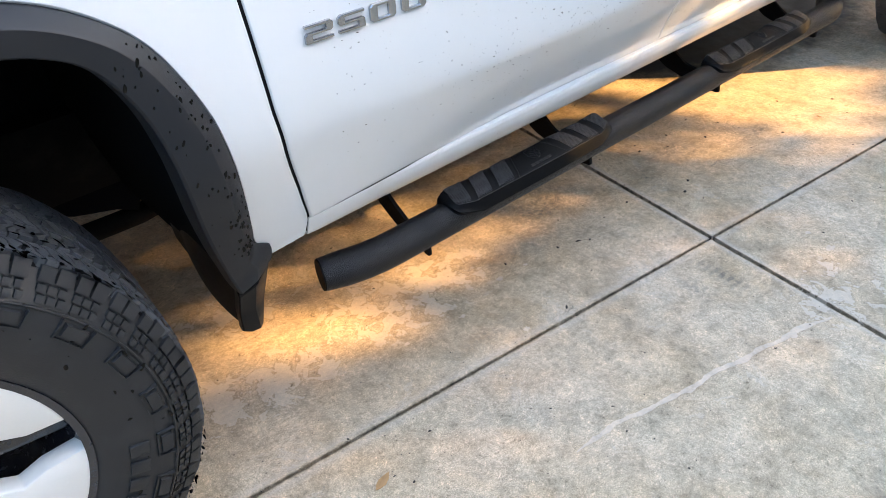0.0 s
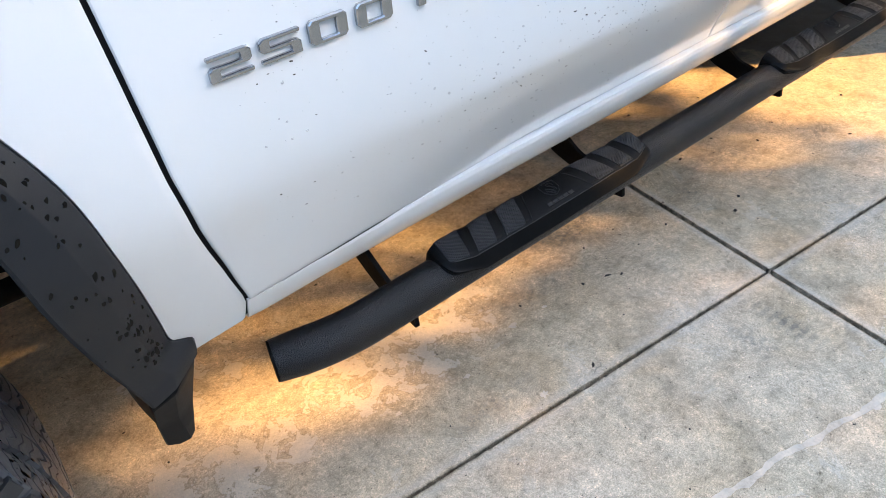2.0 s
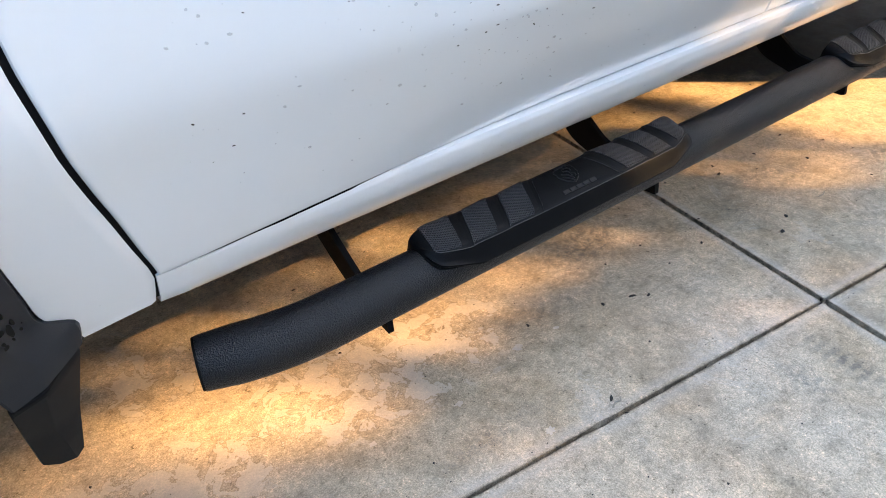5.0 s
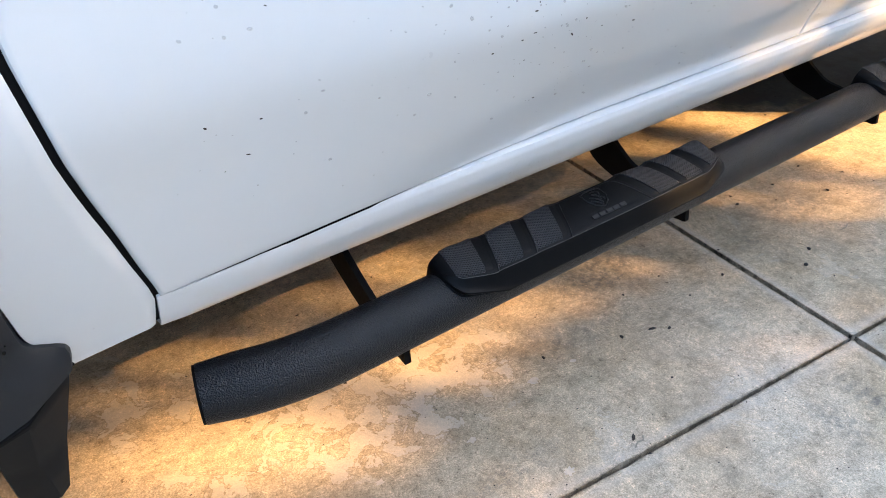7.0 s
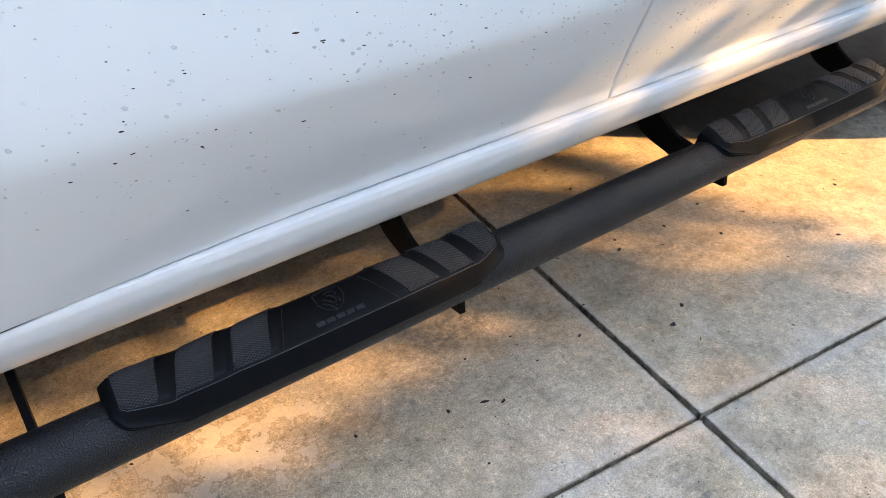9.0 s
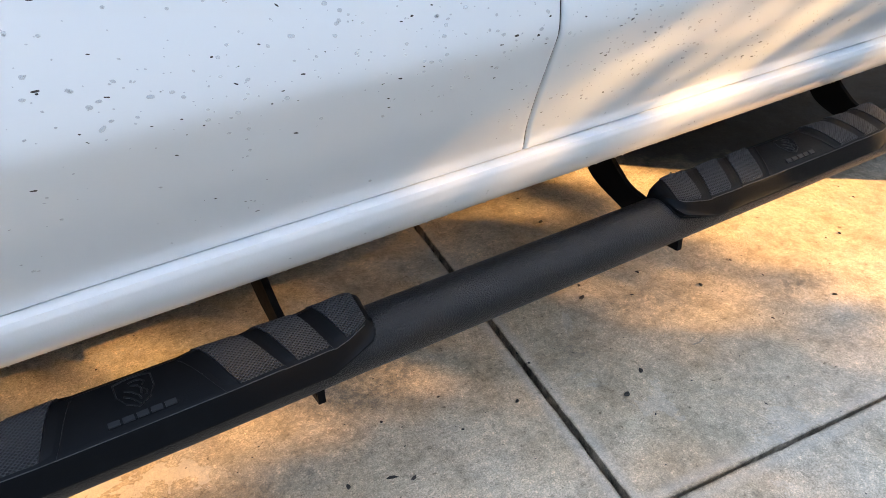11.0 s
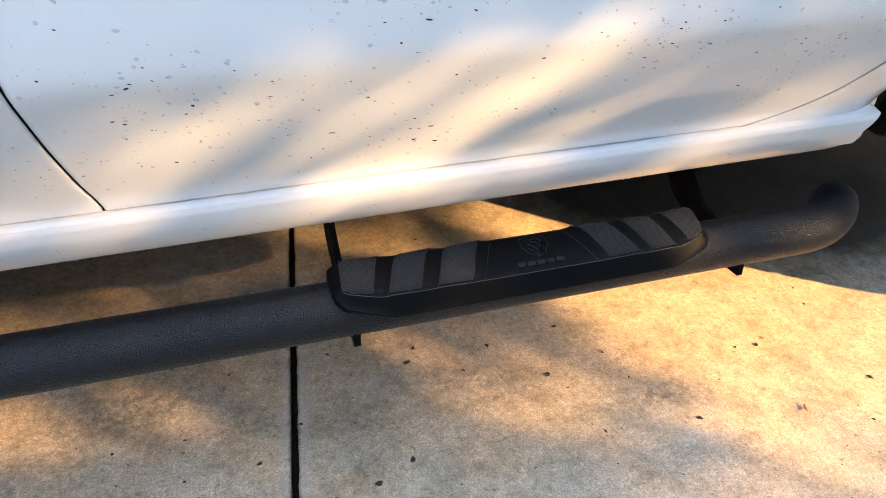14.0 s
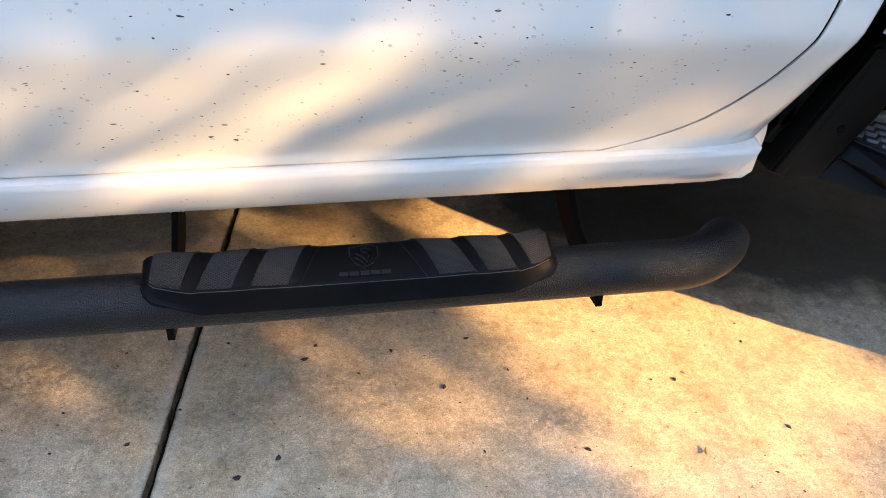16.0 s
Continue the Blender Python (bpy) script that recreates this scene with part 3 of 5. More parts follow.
def splash_guard(parent):
    """A moulded mud flap: a blade folded along a ridge below the foot of the flare, parted from it by a dark seam."""
    tops = [Vector((-0.4985, 0.014, 0.5015)), Vector((-0.4625, 0.0145, 0.510)), Vector((-0.4135, 0.047, 0.526))]
    knees = [Vector((-0.4985, 0.034, 0.446)), Vector((-0.4690, 0.029, 0.447)), Vector((-0.4385, 0.050, 0.447))]
    feet = [Vector((-0.4965, 0.044, 0.391)), Vector((-0.4640, 0.042, 0.3790)), Vector((-0.4555, 0.050, 0.3800))]
    loops = []
    for q in range(17):
        a, c, e = ((t_.lerp(k_, q / 8) if q <= 8 else k_.lerp(f_, (q - 8) / 8)) for t_, k_, f_ in zip(tops, knees, feet))
        back = Vector((-0.016, 0.026, 0))
        soft = Vector((0, 0.004, 0.003)) if q == 16 else Vector((0, 0.003, 0)) if q == 0 else Vector()
        low = Vector((0, 0, -0.004)) if q >= 15 else Vector()
        loops.append([a + Vector((0, 0.004, 0)) + soft, a.lerp(c, 0.05) + soft, a.lerp(c, 0.5) + soft + low, a.lerp(c, 0.97) + soft, c.lerp(e, 0.04) + soft, c.lerp(e, 0.95) + soft, e + Vector((-0.001, 0.004, 0)) + soft, e + back, a + Vector((0.004, 0.026, 0))])
    bm = grid(loops, closed=True)
    bmesh.ops.holes_fill(bm, edges=[e for e in bm.edges if e.is_boundary], sides=0)
    bmesh.ops.recalc_face_normals(bm, faces=bm.faces)
    rows = []
    for q in range(13):
        t = q / 12
        y = 0.050 + 0.215 * t
        z_low = 0.393 + 0.105 * t ** 1.25
        bow = -0.012 * math.sin(math.pi * min(1, t * 1.2))
        x_low, x_top = -0.484 - 0.012 * t, -0.492 - 0.012 * t
        rows.append([Vector((x_low + (x_top - x_low) * k / 8 + bow, y, z_low + (0.62 - z_low) * k / 8)) for k in range(9)])
    blade = hem(grid(rows), (0.010, 0, 0))
    flap = part("mud_flap", join(bm, blade), FLAP, parent, "black moulded mud flap below the flare")
    flap.data.set_sharp_from_angle(angle=radians(20))
    # black tube laid along the seam in place of its shade
    line = [Vector((-0.496, 0.0145, 0.5035)), Vector((-0.480, 0.0125, 0.5070)), Vector((-0.4630, 0.0135, 0.5105)), Vector((-0.447, 0.0245, 0.5170)), Vector((-0.430, 0.0355, 0.5230)), Vector((-0.412, 0.0470, 0.5295))]
    part("flap_seam", tube(line, 0.0024, 8), SEAM_SHADE, parent)


def wheel_well(parent, cx, lip):
    """The felted liner behind the flare's lip, and the inner wall of the well with its slanting lower edge."""
    rows = [[Vector((cx + (x - cx) * 1.012, y, 0.5 + (z - 0.5) * 1.012)) for y in (0.012, 0.06, 0.12, 0.25, 0.40, 0.55)] for x, z in lip]
    part("wheel_well_liner", hem(grid(rows), (0, 0, 0.004)), LINER, parent)
    edge = [(-0.62, 0.56), (0.28, 0.530), (0.415, 0.494), (0.482, 0.462), (0.567, 0.440), (0.612, 0.416), (0.632, 0.47), (0.645, 0.60), (0.645, 1.04), (-0.62, 1.04)]
    part("inner_wing", prism([Vector((cx + x, 0.545, z)) for x, z in edge], (0, 0.02, 0)), LINER, parent, smooth=False)


def wheel(cx, cy, cz, name="wheel", tread=True):
    """A wheel with an all-terrain tyre; its outer face looks along -y. Returned as parts under an own Empty."""
    w = thing(name, "", "")
    w.location = (cx, cy, cz)
    # half section of the tyre: (radius, y)
    R = TYRE_R
    sect = [(0.250, 0.016), (0.262, 0.006), (0.290, -0.002), (0.33, -0.008), (0.355, -0.008), (0.368, -0.005), (0.374, -0.004), (0.378, 0.000), (0.400, 0.012), (0.417, 0.025), (0.419, 0.14),
            (0.417, 0.252), (0.397, 0.275), (0.365, 0.285), (0.33, 0.284), (0.275, 0.262), (0.250, 0.25)]
    rows = []
    seg = 96
    for k in range(seg):
        a = 2 * math.pi * k / seg
        rows.append([Vector((r * math.cos(a), y, r * math.sin(a))) for r, y in sect])
    bm = grid(rows + rows[:1])
    bmesh.ops.remove_doubles(bm, verts=bm.verts, dist=1e-5)
    bmesh.ops.recalc_face_normals(bm, faces=bm.faces)
    tyre = part("tyre", bm, RUBBER, w, "black all-terrain tyre with wet tread")
    if tread:
        rnd = random.Random(4)
        blocks = bmesh.new()
        # puzzle-shaped lugs in five lanes, each cut into three by two zigzag sipes
        lanes = [(0.024, 0.068, 0.0, 1), (0.071, 0.115, 0.45, -1), (0.118, 0.162, 0.1, 1), (0.165, 0.209, 0.6, -1), (0.212, 0.256, 0.2, 1)]
        count = 52
        for y0, y1, shift, lean in lanes:
            span = 2 * math.pi / count
            drop_in = 0.004 if y0 < 0.03 or y1 > 0.25 else 0.0
            for k in range(count):
                a0 = span * (k + shift + rnd.uniform(-0.03, 0.03))
                long = rnd.choice((0.86, 0.92, 0.97))
                kink = [0.0, 0.16 + rnd.uniform(-0.05, 0.05), -0.10 + rnd.uniform(-0.05, 0.05), 0.06]
                bulge = rnd.uniform(0.002, 0.0045) * (1 if k % 2 else -1)
                cuts = [0.0, rnd.uniform(0.27, 0.38), rnd.uniform(0.60, 0.70), long]
                for c in range(3):
                    u0, u1 = cuts[c] + (0.022 if c else 0.0), cuts[c + 1] - (0.022 if c < 2 else 0.0)
                    ring = []
                    for u, order in ((u0, (0, 1, 2, 3)), (u1, (3, 2, 1, 0))):
                        for i in order:
                            v = i / 3
                            shape = 1.0 if u in (0.0, long) else 0.45
                            side = bulge * math.sin(math.pi * min(1, u)) if i in (0, 3) else 0.0
                            ring.append((a0 + span * (u + lean * 0.36 * (v - 0.5) + kink[i] * shape), y0 + (y1 - y0) * v + side))
                    am, ym = sum(q[0] for q in ring) / 8, sum(q[1] for q in ring) / 8
                    lift = R - drop_in - rnd.uniform(0, 0.0008)
                    lo = [blocks.verts.new((0.414 * math.cos(q), y, 0.414 * math.sin(q))) for q, y in ring]
                    hi = [blocks.verts.new((lift * math.cos(am + (q - am) * 0.96), ym + (y - ym) * 0.965, lift * math.sin(am + (q - am) * 0.96))) for q, y in ring]
                    blocks.faces.new(hi)
                    for i in range(8):
                        j = (i + 1) % 8
                        blocks.faces.new((lo[i], lo[j], hi[j], hi[i]))
        bmesh.ops.recalc_face_normals(blocks, faces=blocks.faces)
        # black band that paints shade into the grooves between the lugs
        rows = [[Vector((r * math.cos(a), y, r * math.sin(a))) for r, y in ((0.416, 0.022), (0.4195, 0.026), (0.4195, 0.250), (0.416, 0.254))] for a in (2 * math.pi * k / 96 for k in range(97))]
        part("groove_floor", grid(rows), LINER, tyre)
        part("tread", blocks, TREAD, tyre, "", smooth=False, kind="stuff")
        lugs = bmesh.new()

        def slab(a0, a1, r0, r1, y_low, y_top, taper=0.85):
            am, rm = (a0 + a1) / 2, (r0 + r1) / 2
            lo, hi = [], []
            for a, r in ((a0, r0), (a1, r0), (a1, r1), (a0, r1)):
                lo.append(lugs.verts.new((r * math.cos(a), y_low, r * math.sin(a))))
                a2, r2 = am + (a - am) * taper, rm + (r - rm) * taper
                y2 = y_top if y_top < -0.01 else float(np.interp(r2, (0.378, 0.400, 0.428), (-0.0040, 0.0075, 0.0205)))
                hi.append(lugs.verts.new((r2 * math.cos(a2), y2, r2 * math.sin(a2))))
            lugs.faces.new(hi)
            for i in range(4):
                lugs.faces.new((lo[i], lo[(i + 1) % 4], hi[(i + 1) % 4], hi[i]))

        for k in range(24):
            a, s = 2 * math.pi * k / 24, 2 * math.pi / 24
            slab(a + s * 0.10, a + s * 0.50, 0.347, 0.367, -0.004, -0.0125)
        # side lugs: pairs of small blocks under every crown lug, long and short by turns, a groove after each
        for k in range(46):
            a, span = 2 * math.pi * k / 46, 2 * math.pi / 46
            jog = rnd.uniform(-0.04, 0.04)
            for q in range(3):
                u = 0.04 + 0.27 * q + jog
                slab(a + span * u, a + span * (u + 0.22), 0.3790, 0.3895, 0.010, -0.004)
                slab(a + span * (u + 0.06), a + span * (u + 0.27), 0.3915, 0.4015, 0.018, 0.004)
            slab(a + span * (0.03 + jog), a + span * (0.45 + jog), 0.4035, 0.4270 - 0.002 * (k % 2), 0.030, 0.012, 0.9)
            slab(a + span * (0.49 + jog), a + span * (0.88 + jog), 0.4035, 0.4270 - 0.002 * (k % 3), 0.030, 0.012, 0.9)
        bmesh.ops.recalc_face_normals(lugs, faces=lugs.faces)
        part("shoulder_tread", lugs, RUBBER, tyre, "", smooth=False, kind="stuff")
        # thin sipes are left to the blocks; sidewall pockets are framed by raised rims
        rims = bmesh.new()
        for k in range(24):
            am = 2 * math.pi * (k + 0.30) / 24
            half = 2 * math.pi / 24 * 0.27
            for a0, a1, r0, r1 in ((am - half, am + half, 0.3420, 0.3440), (am - half, am - half + 0.006, 0.3420, 0.3700), (am + half - 0.006, am + half, 0.3420, 0.3700)):
                c = [(a0, r0), (a1, r0), (a1, r1), (a0, r1)]
                lo = [rims.verts.new((r * math.cos(a), -0.004, r * math.sin(a))) for a, r in c]
                hi = [rims.verts.new((r * math.cos(a), -0.0125, r * math.sin(a))) for a, r in c]
                rims.faces.new(hi)
                for i in range(4):
                    rims.faces.new((lo[i], lo[(i + 1) % 4], hi[(i + 1) % 4], hi[i]))
        bmesh.ops.recalc_face_normals(rims, faces=rims.faces)
        part("pocket_rims", rims, RUBBER, tyre, "", smooth=False, kind="stuff")
        spots = bmesh.new()
        for _ in range(620):
            a = radians(rnd.uniform(-50, 120))
            if rnd.random() < 0.91:
                y = 0.018 + 0.085 * rnd.random() ** 2.0
                r0 = R - 0.0005 - (0.004 if y < 0.068 else 0)
                n_, u_, w_ = Vector((math.cos(a), 0, math.sin(a))), Vector((-math.sin(a), 0, math.cos(a))), Vector((0, 1, 0))
                p = n_ * r0 + w_ * y
            else:
                r0 = rnd.uniform(0.29, 0.388)
                n_, u_ = Vector((0, -1, 0)), Vector((-math.sin(a), 0, math.cos(a)))
                w_ = Vector((math.cos(a), 0, math.sin(a)))
                p = w_ * r0 + Vector((0, float(np.interp(r0, (0.275, 0.295, 0.33, 0.365, 0.388), (0.006, -0.002, -0.008, -0.008, -0.004))) - 0.0002, 0))
            size = 0.0010 + 0.0048 * rnd.random() ** 2
            turn = rnd.uniform(0, 3.1)
            e1, e2 = u_ * math.cos(turn) + w_ * math.sin(turn), w_ * math.cos(turn) - u_ * math.sin(turn)
            ring = [spots.verts.new(p + (e1 * (1.7 * math.cos(q)) + e2 * (0.8 * math.sin(q))) * size * rnd.uniform(0.6, 1.2)) for q in (k * math.pi / 3.5 for k in range(7))]
            tip = spots.verts.new(p + n_ * size * 0.22)
            for i in range(7):
                spots.faces.new((ring[i], ring[(i + 1) % 7], tip))
        bmesh.ops.recalc_face_normals(spots, faces=spots.faces)
        part("wet_film", spots, SPOT, tyre, "black wet spots on the tyre", kind="stuff")
        # a raised bead ring and moulded marks that cannot be read
        ring = [Vector((0.3735 * math.cos(a), -0.0050, 0.3735 * math.sin(a))) for a in (2 * math.pi * k / 120 for k in range(121))]
        part("sidewall_bead", tube(ring, 0.0022, 6, caps=False), RUBBER, tyre)
        for k in range(5):
            a = radians(-12 - 6.6 * k)
            q = [(a, 0.300), (a + 0.075, 0.300), (a + 0.075, 0.330), (a, 0.330)]
            part("sidewall_bar", prism([Vector((r * math.cos(b), -0.0100, r * math.sin(b))) for b, r in q], (0, 0.006, 0), 0.0012), RUBBER, tyre)
        for k in range(9):
            a = radians(52 + 3.4 * k)
            q = [(a, 0.318), (a + 0.04, 0.318), (a + 0.04, 0.328), (a, 0.328)]
            part("sidewall_bar", prism([Vector((r * math.cos(b), -0.0096, r * math.sin(b))) for b, r in q], (0, 0.004, 0)), RUBBER, tyre)
    # rim
    rim_sect = [(0.258, 0.010), (0.270, 0.008), (0.272, 0.014), (0.262, 0.022), (0.250, 0.05), (0.235, 0.10), (0.22, 0.20), (0.0, 0.20)]
    rows = [[Vector((r * math.cos(a), y, r * math.sin(a))) for r, y in rim_sect] for a in (2 * math.pi * k / 72 for k in range(73))]
    bm = grid(rows)
    bmesh.ops.recalc_face_normals(bm, faces=bm.faces)
    rim = part("rim", bm, POCKET, w, "gloss black rim with machined silver spokes")
    for k in range(6):
        c = radians(35 + 60 * k)
        outer = [(0.2675, c - 0.40), (0.2685, c - 0.2), (0.2685, c), (0.2685, c + 0.2), (0.2675, c + 0.38)]
        inner = [(0.20, c + 0.30), (0.165, c + 0.16), (0.075, c + 0.30), (0.070, c), (0.075, c - 0.30), (0.165, c - 0.16), (0.205, c - 0.34)]
        pts = [Vector((r * math.cos(a), 0.010 + (0.272 - r) * 0.10, r * math.sin(a))) for r, a in outer + inner]
        part("spoke", prism(pts, (0, 0.035, 0), 0.003), SILVER, rim, "machined silver spoke face")
        arm = [Vector((r * math.cos(a), 0.050 + (0.272 - r) * 0.10, r * math.sin(a))) for r, a in ((0.262, c + 0.44), (0.262, c + 0.60), (0.09, c + 0.62), (0.09, c + 0.42))]
        part("inner_spoke", prism(arm, (0, 0.03, 0), 0.004), POCKET, rim)
    rim.scale = (0.947, 1, 0.947)
    hub = [Vector((0.072 * math.cos(a), 0.022, 0.072 * math.sin(a))) for a in (2 * math.pi * k / 32 for k in range(32))]
    part("hub_cap", prism(hub, (0, 0.06, 0), 0.004), POCKET, rim)
    return w


def letter(outline, hole, x, z, w, h, parent, name):
    """A chrome block character standing on the door: an outline in a unit cell, with a hole of as many points or none."""
    y = body_y(x, z + h / 2) - 0.0005
    put = lambda p, up: Vector((x + p[0] * w, y - up, z + p[1] * h))
    if hole:
        def ring(pts, grow, up):
            cx, cz = 0.5, 0.5
            return [put((cx + (px - cx) * grow, cz + (pz - cz) * grow), up) for px, pz in pts]
        rows = [ring(outline, 1.0, 0.0), ring(outline, 1.0, 0.0045), ring(outline, 0.95, 0.0062), ring(hole, 1.12, 0.0062), ring(hole, 1.0, 0.0045), ring(hole, 1.0, 0.0)]
        bm = grid(rows, closed=True)
        bmesh.ops.recalc_face_normals(bm, faces=bm.faces)
    else:
        bm = prism([put(p, 0) for p in outline], (0, -0.0062, 0), 0.0015)
    part(name, bm, CHROME, parent, "chrome block character", smooth=False)


def truck():
    t = thing("pickup_truck", "white crew-cab pickup truck with dark flares, parked on concrete", "pickup truck", RAKE)
    front_left = lambda z: at(FRONT_SEAM, z) + GAP
    mid = lambda z: at(MID_SEAM, z)
    # doors
    door = side_panel("front_door", front_left, lambda z: mid(z) - GAP * 0.5, 0.5753, 1.28, t, PAINT, "white front door with raised chrome figures, wet and dusty")
    rear = side_panel("rear_door", lambda z: mid(z) + GAP * 0.4, lambda z: at(REAR_SEAM, z) - GAP * 0.5, 0.5756, 1.28, t, PAINT, "white rear door with water drops")
    # figures and letters on the front door
    H, W, Z0 = 0.0285, 0.051, 0.908
    e, v = 0.175, 0.25                                 # stroke of the bars and of the uprights
    lo, hi = 0.5 - e / 2, 0.5 + e / 2
    two = [(0, 1), (0.90, 1), (1, 0.86), (1, lo + 0.12), (0.92, lo), (v, lo), (v, e), (1, e), (1, 0), (0, 0), (0, hi - 0.12), (0.08, hi), (1 - v, hi), (1 - v, 1 - e), (0, 1 - e)]
    five = [(1 - a, b) for a, b in two]
    nought = [(0.08, 0), (0.92, 0), (1, 0.14), (1, 0.86), (0.92, 1), (0.08, 1), (0, 0.86), (0, 0.14)]
    hollow = [(0.30, e), (0.70, e), (0.72, e + 0.03), (0.72, 0.97 - e), (0.70, 1 - e), (0.30, 1 - e), (0.28, 0.97 - e), (0.28, e + 0.03)]
    aitch = [(0, 0), (0.24, 0), (0.24, 0.39), (0.76, 0.39), (0.76, 0), (1, 0), (1, 1), (0.76, 1), (0.76, 0.61), (0.24, 0.61), (0.24, 1), (0, 1)]
    dee = [(0.02, 0), (0.84, 0), (1, 0.24), (1, 0.76), (0.84, 1), (0.02, 1), (0, 0.98), (0, 0.02)]
    for outline, hole, x in ((two, None, -0.316), (five, None, -0.2555), (nought, hollow, -0.193), (nought, hollow, -0.129), (aitch, None, -0.040), (dee, hollow, 0.023)):
        letter(outline, hole, x, Z0, W, H, door, "door_figure")
    # black strips set behind the seams, painting the gaps' shade
    for table, z0, w in ((FRONT_SEAM, 0.533, 0.008), (MID_SEAM, 0.582, 0.010), (REAR_SEAM, 0.578, 0.009)):
        zs = np.linspace(z0, 1.25, 90)
        rows = [[skin(at(table, z) + dx, z) + Vector((0, 0.0045 if table is not REAR_SEAM else 0.0035, 0)) for dx in (-w, 0, w)] for z in zs]
        part("door_seal", hem(grid(rows), (0, 0.004, 0)), SEAM_SHADE, t)
    # the same painted shade in the gap between doors and sill
    rows = []
    for k in range(61):
        x = -0.31 + 1.91 * k / 60
        d = front_drop(x)
        y0 = body_y(x, 0.5755) + 0.004
        rows.append([Vector((x, y, z - d)) for y, z in ((y0, 0.5715), (y0, 0.5790), (y0 + 0.013, 0.5790), (y0 + 0.013, 0.5715))])
    part("sill_seal", grid(rows, closed=True), SEAM_SHADE, t)
    # sill
    sect = [(0.060, 0.5745), (0.0500, 0.5744), (0.0476, 0.5732), (0.0466, 0.5695), (0.0459, 0.5652), (0.0463, 0.5640), (0.0474, 0.556), (0.053, 0.541), (0.063, 0.523), (0.074, 0.509), (0.085, 0.502), (0.10, 0.4985), (0.15, 0.498), (0.17, 0.53)]
    rows = []
    for k in range(81):
        x = -0.327 + (1.792 + 0.327) * k / 80
        flush = max(0.0, 1 - (x + 0.327) / 0.31)
        flush = flush * flush * (3 - 2 * flush)
        row = []
        for y, z in sect:
            z_nose = 0.530 + (z - 0.509) * 0.60 if z > 0.509 else 0.530 + (z - 0.509)
            y_nose = body_y(-0.33, z_nose) - 0.001 if y < 0.08 else y - 0.030
            row.append(Vector((x + (0.030 * (z - 0.515) / 0.06 if k == 80 else 0), y + (y_nose - y) * flush + (0.002 if k in (0, 80) else 0), z + (z_nose - z) * flush)))
        rows.append(row)
    part("sill", hem(grid(rows), (0, 0.02, 0.004)), SILL_PAINT, t, "white stone-chip coated sill panel")
    part("sill_flange", prism([Vector((1.785, 0.084, 0.505)), Vector((1.833, 0.087, 0.503)), Vector((1.847, 0.088, 0.513)), Vector((1.849, 0.088, 0.572)), Vector((1.846, 0.087, 0.589)), Vector((1.829, 0.082, 0.594)), Vector((1.795, 0.078, 0.575))], (0, 0.003, 0), 0.001), PAINT, t)
    # cab corner
    zs = [0.581 + 0.012 * k for k in range(58)]
    rows = []
    for z in [0.5745] + zs:
        a, b = at(REAR_SEAM, max(z, 0.5755)) + GAP * 0.5, at(CAB_END, z)
        if z < 0.60:
            a = max(a, 1.56)
        row = []
        for k in range(15):
            x = a + (b - a) * k / 14
            p = skin(x, z)
            p.y += max(0.0, (k - 10) / 4) ** 2 * 0.014
            row.append(p)
        rows.append(row)
    part("cab_corner", hem(grid(rows), (0.004, 0.05, 0)), PAINT, t)
    # fender round the front arch
    arch = finer(ARCH, 4)
    half = len(arch)
    seam_pts = [(at(FRONT_SEAM, z) - GAP, z) for z in np.linspace(0.529, 1.26, int(half * 0.72))]
    top_pts = [(x, 1.26 + 0.02 * k / (half - len(seam_pts))) for k, x in enumerate(np.linspace(-0.46, WHEEL_X, half - len(seam_pts)))]
    arch_panel("fender", finer([(-0.4135, 0.522), (-0.424, 0.548)] + ARCH[2:], 4), seam_pts + top_pts, t, PAINT, "white front fender")
    arch_panel("fender_front", mirrored(arch, WHEEL_X)[half - 1:], [(WHEEL_X - 0.75 * k / (half - 1), 1.28 - 0.75 * max(0, k / (half - 1) - 0.5)) for k in range(half)], t, PAINT)
    flare(mirrored(arch, WHEEL_X), mirrored(finer(ARCH_IN, 4), WHEEL_X), t)
    splash_guard(t)
    wheel_well(t, WHEEL_X, mirrored(finer(ARCH_IN, 4), WHEEL_X))
    # bed side with rear arch
    cx = 3.05
    rear_arch = [(x - WHEEL_X, z) for x, z in arch]
    bed_arch = [(cx - dx * 1.0, z - 0.02) for dx, z in rear_arch]
    side_panel("bed_side_front", lambda z: 1.886 + 0.10 * (z - 0.75), lambda z: 2.42, 0.752, 1.27, t, PAINT, "white bed side")
    outer = [(2.423, 0.752 + 0.52 * min(1, k / (half * 0.6))) if k < half * 0.6 else (2.423 + (cx - 2.423) * (k - half * 0.6) / (half * 0.4 - 1), 1.272) for k in range(half)]
    keep = [i for i, (x, z) in enumerate(bed_arch) if z > 0.752]
    n_keep = len(keep)
    edge_pts = [(2.423, 0.752 + 0.52 * min(1, k / (n_keep * 0.6))) if k < n_keep * 0.6 else (2.423 + (cx - 2.423) * (k - n_keep * 0.6) / (n_keep * 0.4 - 1), 1.272) for k in range(n_keep)]
    arch_panel("bed_side", [bed_arch[i] for i in keep], edge_pts, t, PAINT, "white bed side")
    back = [(2 * cx - x, z) for x, z in bed_arch]
    arch_panel("bed_side_rear", back, [(2 * cx - x, z) for x, z in outer], t, PAINT)
    flare_in = [(cx - (x - WHEEL_X), z - 0.02) for x, z in finer(ARCH_IN, 4)]
    flare(mirrored(bed_arch, cx), mirrored(flare_in, cx), t)
    wheel_well(t, cx, mirrored(flare_in, cx))
